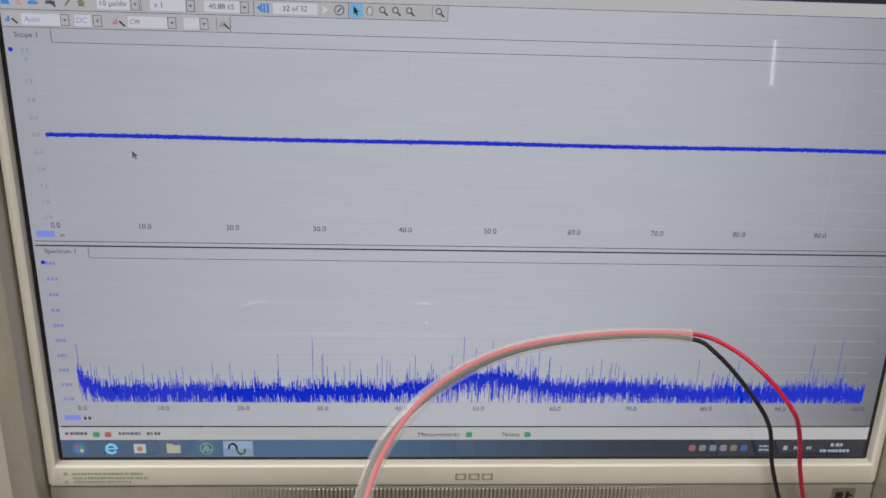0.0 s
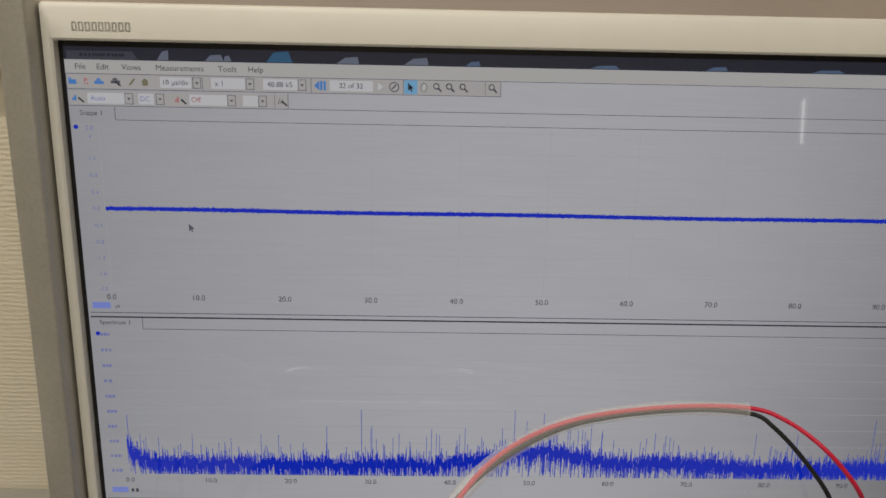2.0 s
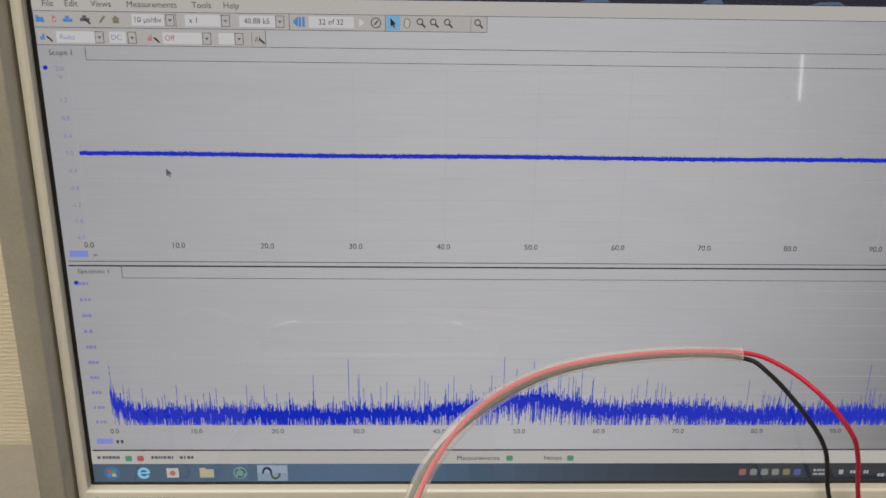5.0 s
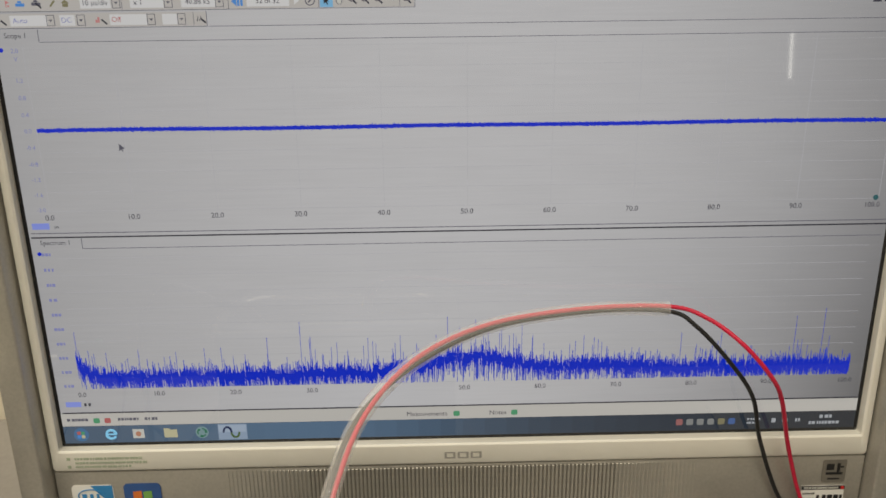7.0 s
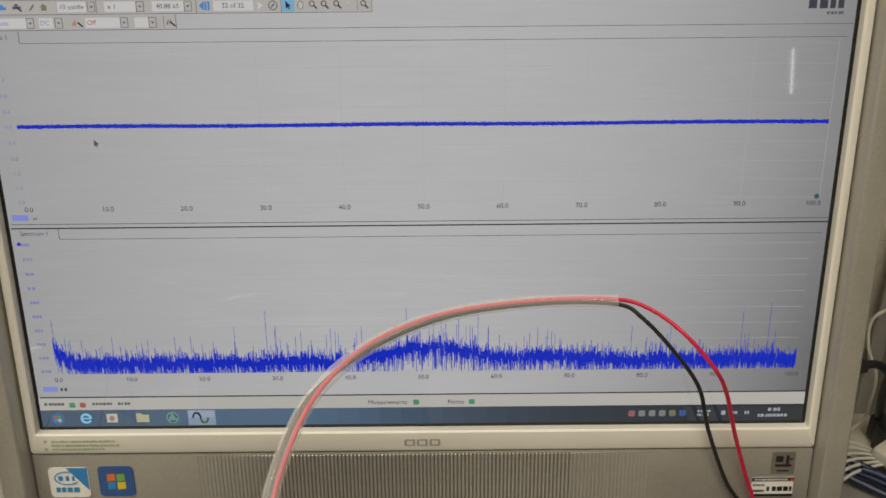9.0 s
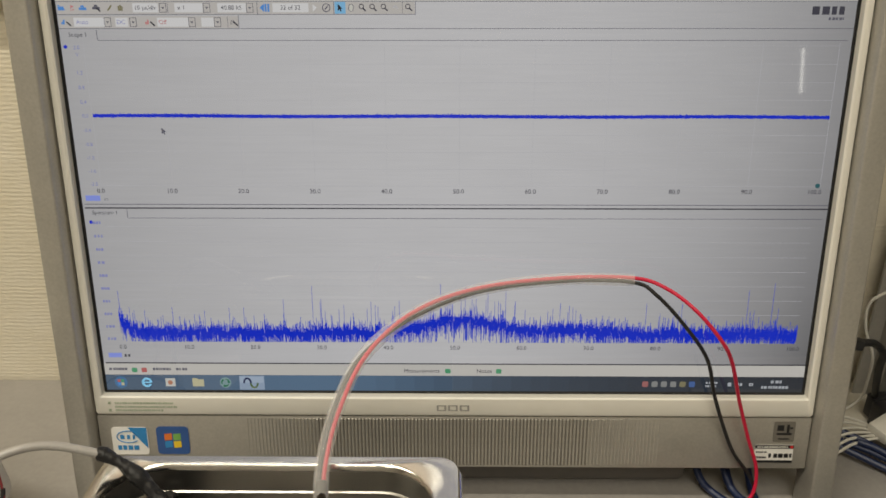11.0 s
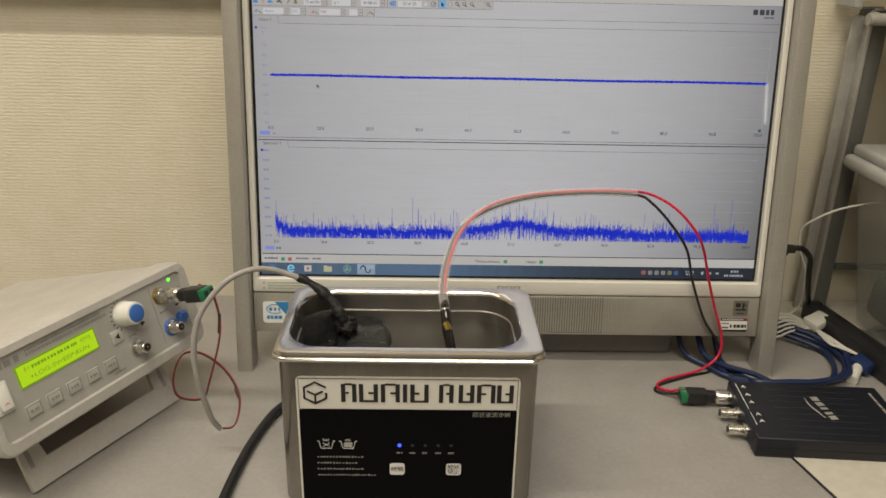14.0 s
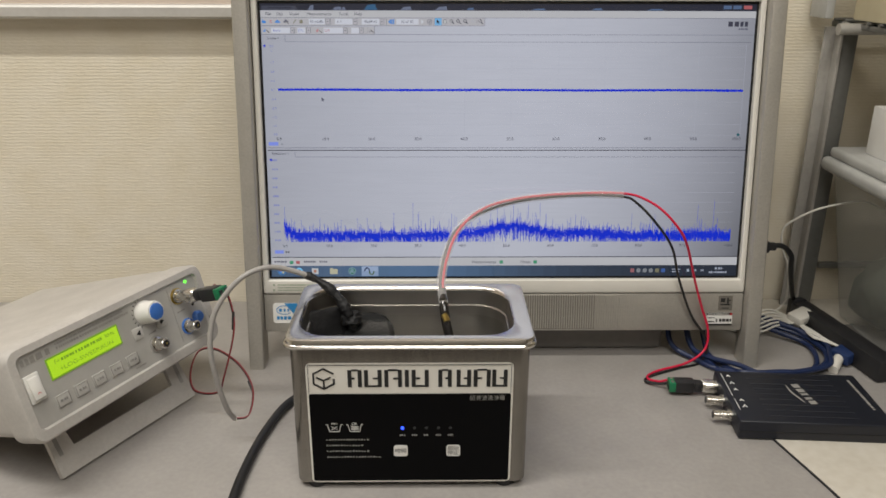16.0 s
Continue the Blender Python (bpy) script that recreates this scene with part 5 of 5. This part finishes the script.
# bail
A0, B0 = Vector((-0.3985, -0.2265, 0.0022)), Vector((-0.3244, -0.0883, 0.0022))
e = (B0 - A0).normalized()
up_at = (GEN @ Vector((0.105, 0.0, -0.042))) - (A0 + B0) / 2
f = (up_at - e * up_at.dot(e))
BH = f.length
f.normalize()
BAIL = Matrix((e, f, e.cross(f))).transposed().to_4x4()
BAIL.translation = A0
BL_ = (B0 - A0).length
outline = [(0.0, 0.0), (BL_, 0.0), (BL_ - 0.002, BH), (BL_ - 0.018, BH), (BL_ - 0.020, 0.021), (0.022, 0.021), (0.018, BH), (0.002, BH)]
bail = part("bail", poly(outline, -0.002, 0.0045), ABS_WHITE, gen, "white folding bail", BAIL)
part("bail_slot", box(0.006, 0.010, 0.018, BH - 0.006, 0.0024, 0.0028), PRINT_GREY, bail, at=BAIL)
part("bail_slot", box(BL_ - 0.010, BL_ - 0.006, 0.018, BH - 0.006, 0.0024, 0.0028), PRINT_GREY, bail, at=BAIL)
for x in (0.030, 0.178):
    part("hinge_foot", box(x - 0.012, x + 0.012, -0.0085, 0.001, -0.055, -0.030, 0.002), PRINT_GREY, gen, at=GEN)
for x in (0.03, 0.18):
    part("rear_foot", box(x - 0.008, x + 0.008, -0.0018, 0.002, -GD + 0.004, -GD + 0.02, 0.0008), BLACK_RUBBER, gen, at=GEN)
adapter(GEN @ Matrix.Translation((0.1848 * K, 0.0555 * K, 0.056)) @ pose(0, 0, 0, 0, 90, 0) @ pose(0, 0, 0, 90, 0, 0), "terminal_adapter", "black BNC adapter with green terminal on the generator")

# ---- cables and clutter beside the computer ----
lan = thing("network_cable", "coiled dark blue network cable on the desk", "cable")
rng2 = random.Random(8)
for k in range(3):
    o, g = 0.0095 * k, 0.010 * (k % 2)
    part("strand", sweep([(x + rng2.uniform(-0.006, 0.004), y + rng2.uniform(-0.004, 0.004), z) for x, y, z in ((0.204 + 2.1 * o, 0.034, 0.060), (0.199 + 2.0 * o, 0.026, 0.034), (0.200 + 1.8 * o, 0.008 - g, 0.010), (0.211 + 1.5 * o, -0.016 - g, 0.0040), (0.230 + o, -0.038 - 0.3 * o, 0.0036), (0.262, -0.0485 - 0.35 * o, 0.0036 + 0.0052 * (k // 2)),
         (0.300 + o, -0.0500 - 0.30 * o, 0.0036 + 0.0054 * (k // 2)), (0.336 + o, -0.044, 0.0040 + 0.003 * k), (0.356 + 0.6 * o, -0.020 + g, 0.0045 + 0.003 * k), (0.358 + 0.5 * o, 0.010 + g, 0.005 + 0.003 * k), (0.340 + 0.4 * o, 0.036 + 0.5 * o, 0.008 + 0.003 * k),
         (0.305 + 0.2 * o, 0.052 + 0.4 * o, 0.014 + 0.003 * k), (0.270, 0.066 + 0.3 * o, 0.020))], 0.0029, 10, 6), BLUE_CABLE, lan)
for o in (0.010,):
    part("strand", sweep([(0.212 + o, 0.040, 0.058), (0.203 + o, 0.020, 0.030), (0.205 + o, -0.004, 0.011), (0.220 + o, -0.026, 0.0095), (0.244 + o, -0.044 + 0.2 * o, 0.0095), (0.268 + o, -0.057, 0.0040), (0.300, -0.060, 0.0035)], 0.0029, 10, 6), BLUE_CABLE, lan)
part("coil_tail", sweep([(0.335, 0.045, 0.016), (0.350, 0.036, 0.014), (0.366, 0.018, 0.008), (0.385, -0.005, 0.006), (0.405, -0.020, 0.006), (0.46, -0.035, 0.005)], 0.0029, 10, 6), BLUE_CABLE, lan)
plug = thing("blue_plug", "dark blue cable plug with a white strain sleeve", "plug")
PLUG = pose(0.384, -0.018, 0.009, 0, -4, 32)
part("plug_body", box(-0.014, 0.018, -0.011, 0.011, -0.006, 0.007, 0.002), BLUE_PLUG, plug, at=PLUG)
part("white_sleeve", sweep([(-0.013, 0, 0), (-0.022, -0.003, -0.001), (-0.036, -0.008, -0.003)], 0.0055, 12, 4), WHITE_CABLE, plug, "white sleeve", PLUG)
whites = thing("cable_bundle", "bundle of thin white cables with a white plug", "cable")
for k in range(6):
    o = 0.0022 * k
    part("white_strand", sweep([(0.258, 0.072, 0.004), (0.280 + o, 0.060 - o, 0.006), (0.306, 0.034 + 2 * o, 0.012 + o), (0.330, 0.043 + 2 * o, 0.015 + o), (0.358, 0.052 + o, 0.014), (0.370 - o, 0.038 - 2 * o, 0.012 + 0.3 * o), (0.378 - o, 0.018 - o, 0.010 + 0.4 * o), (0.386, -0.006 - 0.3 * o, 0.012)], 0.0012, 8, 6), WHITE_CABLE, whites)
part("white_plug", box(-0.015, 0.015, -0.010, 0.010, -0.006, 0.006, 0.003, 2), WHITE_CABLE, whites, "white plug", pose(0.3665, 0.060, 0.019, 8, -6, 30))
strip = thing("power_brick", "long black power brick leaning beside the plastic box", "power brick")
BR = pose(0.378, 0.092, 0.0165, 0, 0, -80)
part("brick_body", box(0.0, 0.160, -0.0125, 0.0125, -0.0165, 0.0090, 0.003, 2), BLACK, strip, at=BR)
part("brick_neck", box(-0.010, 0.002, -0.010, 0.010, -0.012, 0.010, 0.002, 2), BLACK, strip, at=BR)
part("dc_lead", sweep([(0.2990, 0.0275, 0.1215), (0.3157, 0.0300, 0.1208), (0.3320, 0.0400, 0.1060), (0.3400, 0.0520, 0.0880), (0.3480, 0.0640, 0.0700), (0.3600, 0.0800, 0.0450), (0.3715, 0.0960, 0.0260), (0.374, 0.0985, 0.0180)], 0.0030, 10), BLACK_RUBBER, strip, "black lead")
part("dc_plug", join(box(0.2815, 0.2990, 0.0210, 0.0340, 0.1145, 0.1285, 0.003, 2), box(0.2970, 0.3075, 0.0240, 0.0320, 0.1170, 0.1255, 0.002, 2)), BLACK, strip, "black plug")
wc = thing("white_cable", "thin white cable looping up beside the rack", "cable")
part("cable", sweep([(0.52, -0.02, 0.140), (0.4650, 0.0250, 0.1500), (0.4369, 0.0520, 0.1564), (0.4282, 0.0627, 0.1599), (0.4173, 0.0733, 0.1601), (0.3774, 0.0829, 0.1482), (0.3496, 0.0893, 0.1300), (0.3422, 0.0913, 0.1172), (0.3446, 0.0894, 0.0961), (0.3560, 0.0894, 0.0703), (0.3640, 0.1000, 0.0379), (0.3660, 0.1060, 0.0164),
     (0.3500, 0.1030, 0.0040), (0.3295, 0.0964, 0.0033), (0.300, 0.09, 0.0033)], 0.0013, 8), WHITE_CABLE, wc)

# ---- rack, storage box and cartons ----
rack = thing("metal_rack", "grey metal shelf rack standing by the wall", "rack")
part("post", join(box(0.3740, 0.3900, 0.1330, 0.1365, 0.0, 0.352, 0.0008), box(0.3865, 0.3900, 0.1200, 0.1360, 0.0, 0.352, 0.0008)), RACK_LIGHT, rack, "light grey angle post")
part("post", box(0.3902, 0.4080, 0.1220, 0.1460, 0.0, 0.352, 0.0015), RACK_DARK, rack, "dark grey post")
part("brace", box(0.4215, 0.62, 0.1440, 0.1500, 0.048, 0.056, 0.001), RACK_DARK, rack)
part("shelf_tube", sweep([(0.366, 0.088, 0.3525), (0.45, 0.088, 0.3525), (0.95, 0.088, 0.3525)], 0.0062, 14, 4), RACK_LIGHT, rack, "round shelf tube")
part("shelf_end", sweep([(0.372, 0.088, 0.3525), (0.385, 0.11, 0.3525), (0.400, 0.145, 0.3525)], 0.0060, 12, 4), RACK_LIGHT, rack)
for y in (-0.035, -0.010, 0.015, 0.040, 0.065, 0.112, 0.136):
    part("shelf_rod", sweep([(0.384, y, 0.3597), (0.60, y, 0.3597), (0.95, y, 0.3597)], 0.0020, 8, 2), RACK_DARK, rack)
for x in (0.392, 0.66, 0.93):
    part("shelf_beam", box(x - 0.004, x + 0.004, -0.040, 0.150, 0.3520, 0.3577, 0.001), RACK_DARK, rack)
bag = thing("plastic_sheet", "milky plastic sheet hanging over the shelf edge", "plastic sheet")
part("sheet", box(0.3600, 0.3700, 0.110, 0.150, 0.3620, 0.420, 0.002), BOX_LID, bag)
carton = thing("cardboard_carton", "cream cardboard carton on the rack shelf", "carton")
part("carton_body", box(0.3860, 0.70, -0.06, 0.10, 0.3617, 0.52, 0.002), CARD, carton)
tub = thing("storage_box", "milky translucent plastic storage box with a white lid", "storage box")
part("lid", join(box(0.3830, 0.70, -0.16, 0.112, 0.1900, 0.2060, 0.006, 3), box(0.3900, 0.69, -0.15, 0.108, 0.2050, 0.2180, 0.005, 3)), BOX_LID, tub, "milky white lid")
part("box_shell", loft([(rounded(0.258, 0.230, 0.02, 5, 0.564, -0.024), 0.002), (rounded(0.272, 0.240, 0.02, 5, 0.560, -0.024), 0.012), (rounded(0.300, 0.262, 0.018, 5, 0.543, -0.024), 0.190)], True), BOX_CLEAR, tub, "milky clear shell")
rng3 = random.Random(5)
for k, (bx, by, bz, br) in enumerate(((0.46, 0.04, 0.06, 0.045), (0.47, -0.05, 0.06, 0.050), (0.55, 0.0, 0.06, 0.052), (0.475, 0.02, 0.125, 0.030), (0.50, -0.09, 0.06, 0.045))):
    lump = bmesh.new()
    bmesh.ops.create_icosphere(lump, subdivisions=3, radius=br)
    for v in lump.verts:
        v.co += 0.014 * noise.noise_vector(v.co * 30 + Vector((k * 3, 0, 0)))
        v.co.z = max(v.co.z, -bz + 0.006)
    stuffed = thing("stuffed_bag", "dark grey-green bag inside the storage box", "bag", "bags in the box")
    part("bag", lump, BUNDLE, stuffed, at=Matrix.Translation((bx, by, bz)))
small = thing("small_carton", "small white carton with a yellow mark on the lid", "carton")
part("carton_body", box(0.4130, 0.48, 0.030, 0.072, 0.2180, 0.272, 0.001), PRINT_WHITE, small)
part("yellow_mark", poly(rounded(0.007, 0.010, 0.003, 4, 0.4185, 0.2350), 0, 0.0003), YELLOW_INK, small, "yellow printed mark", pose(0, 0.0298, 0, 90, 0, 0))
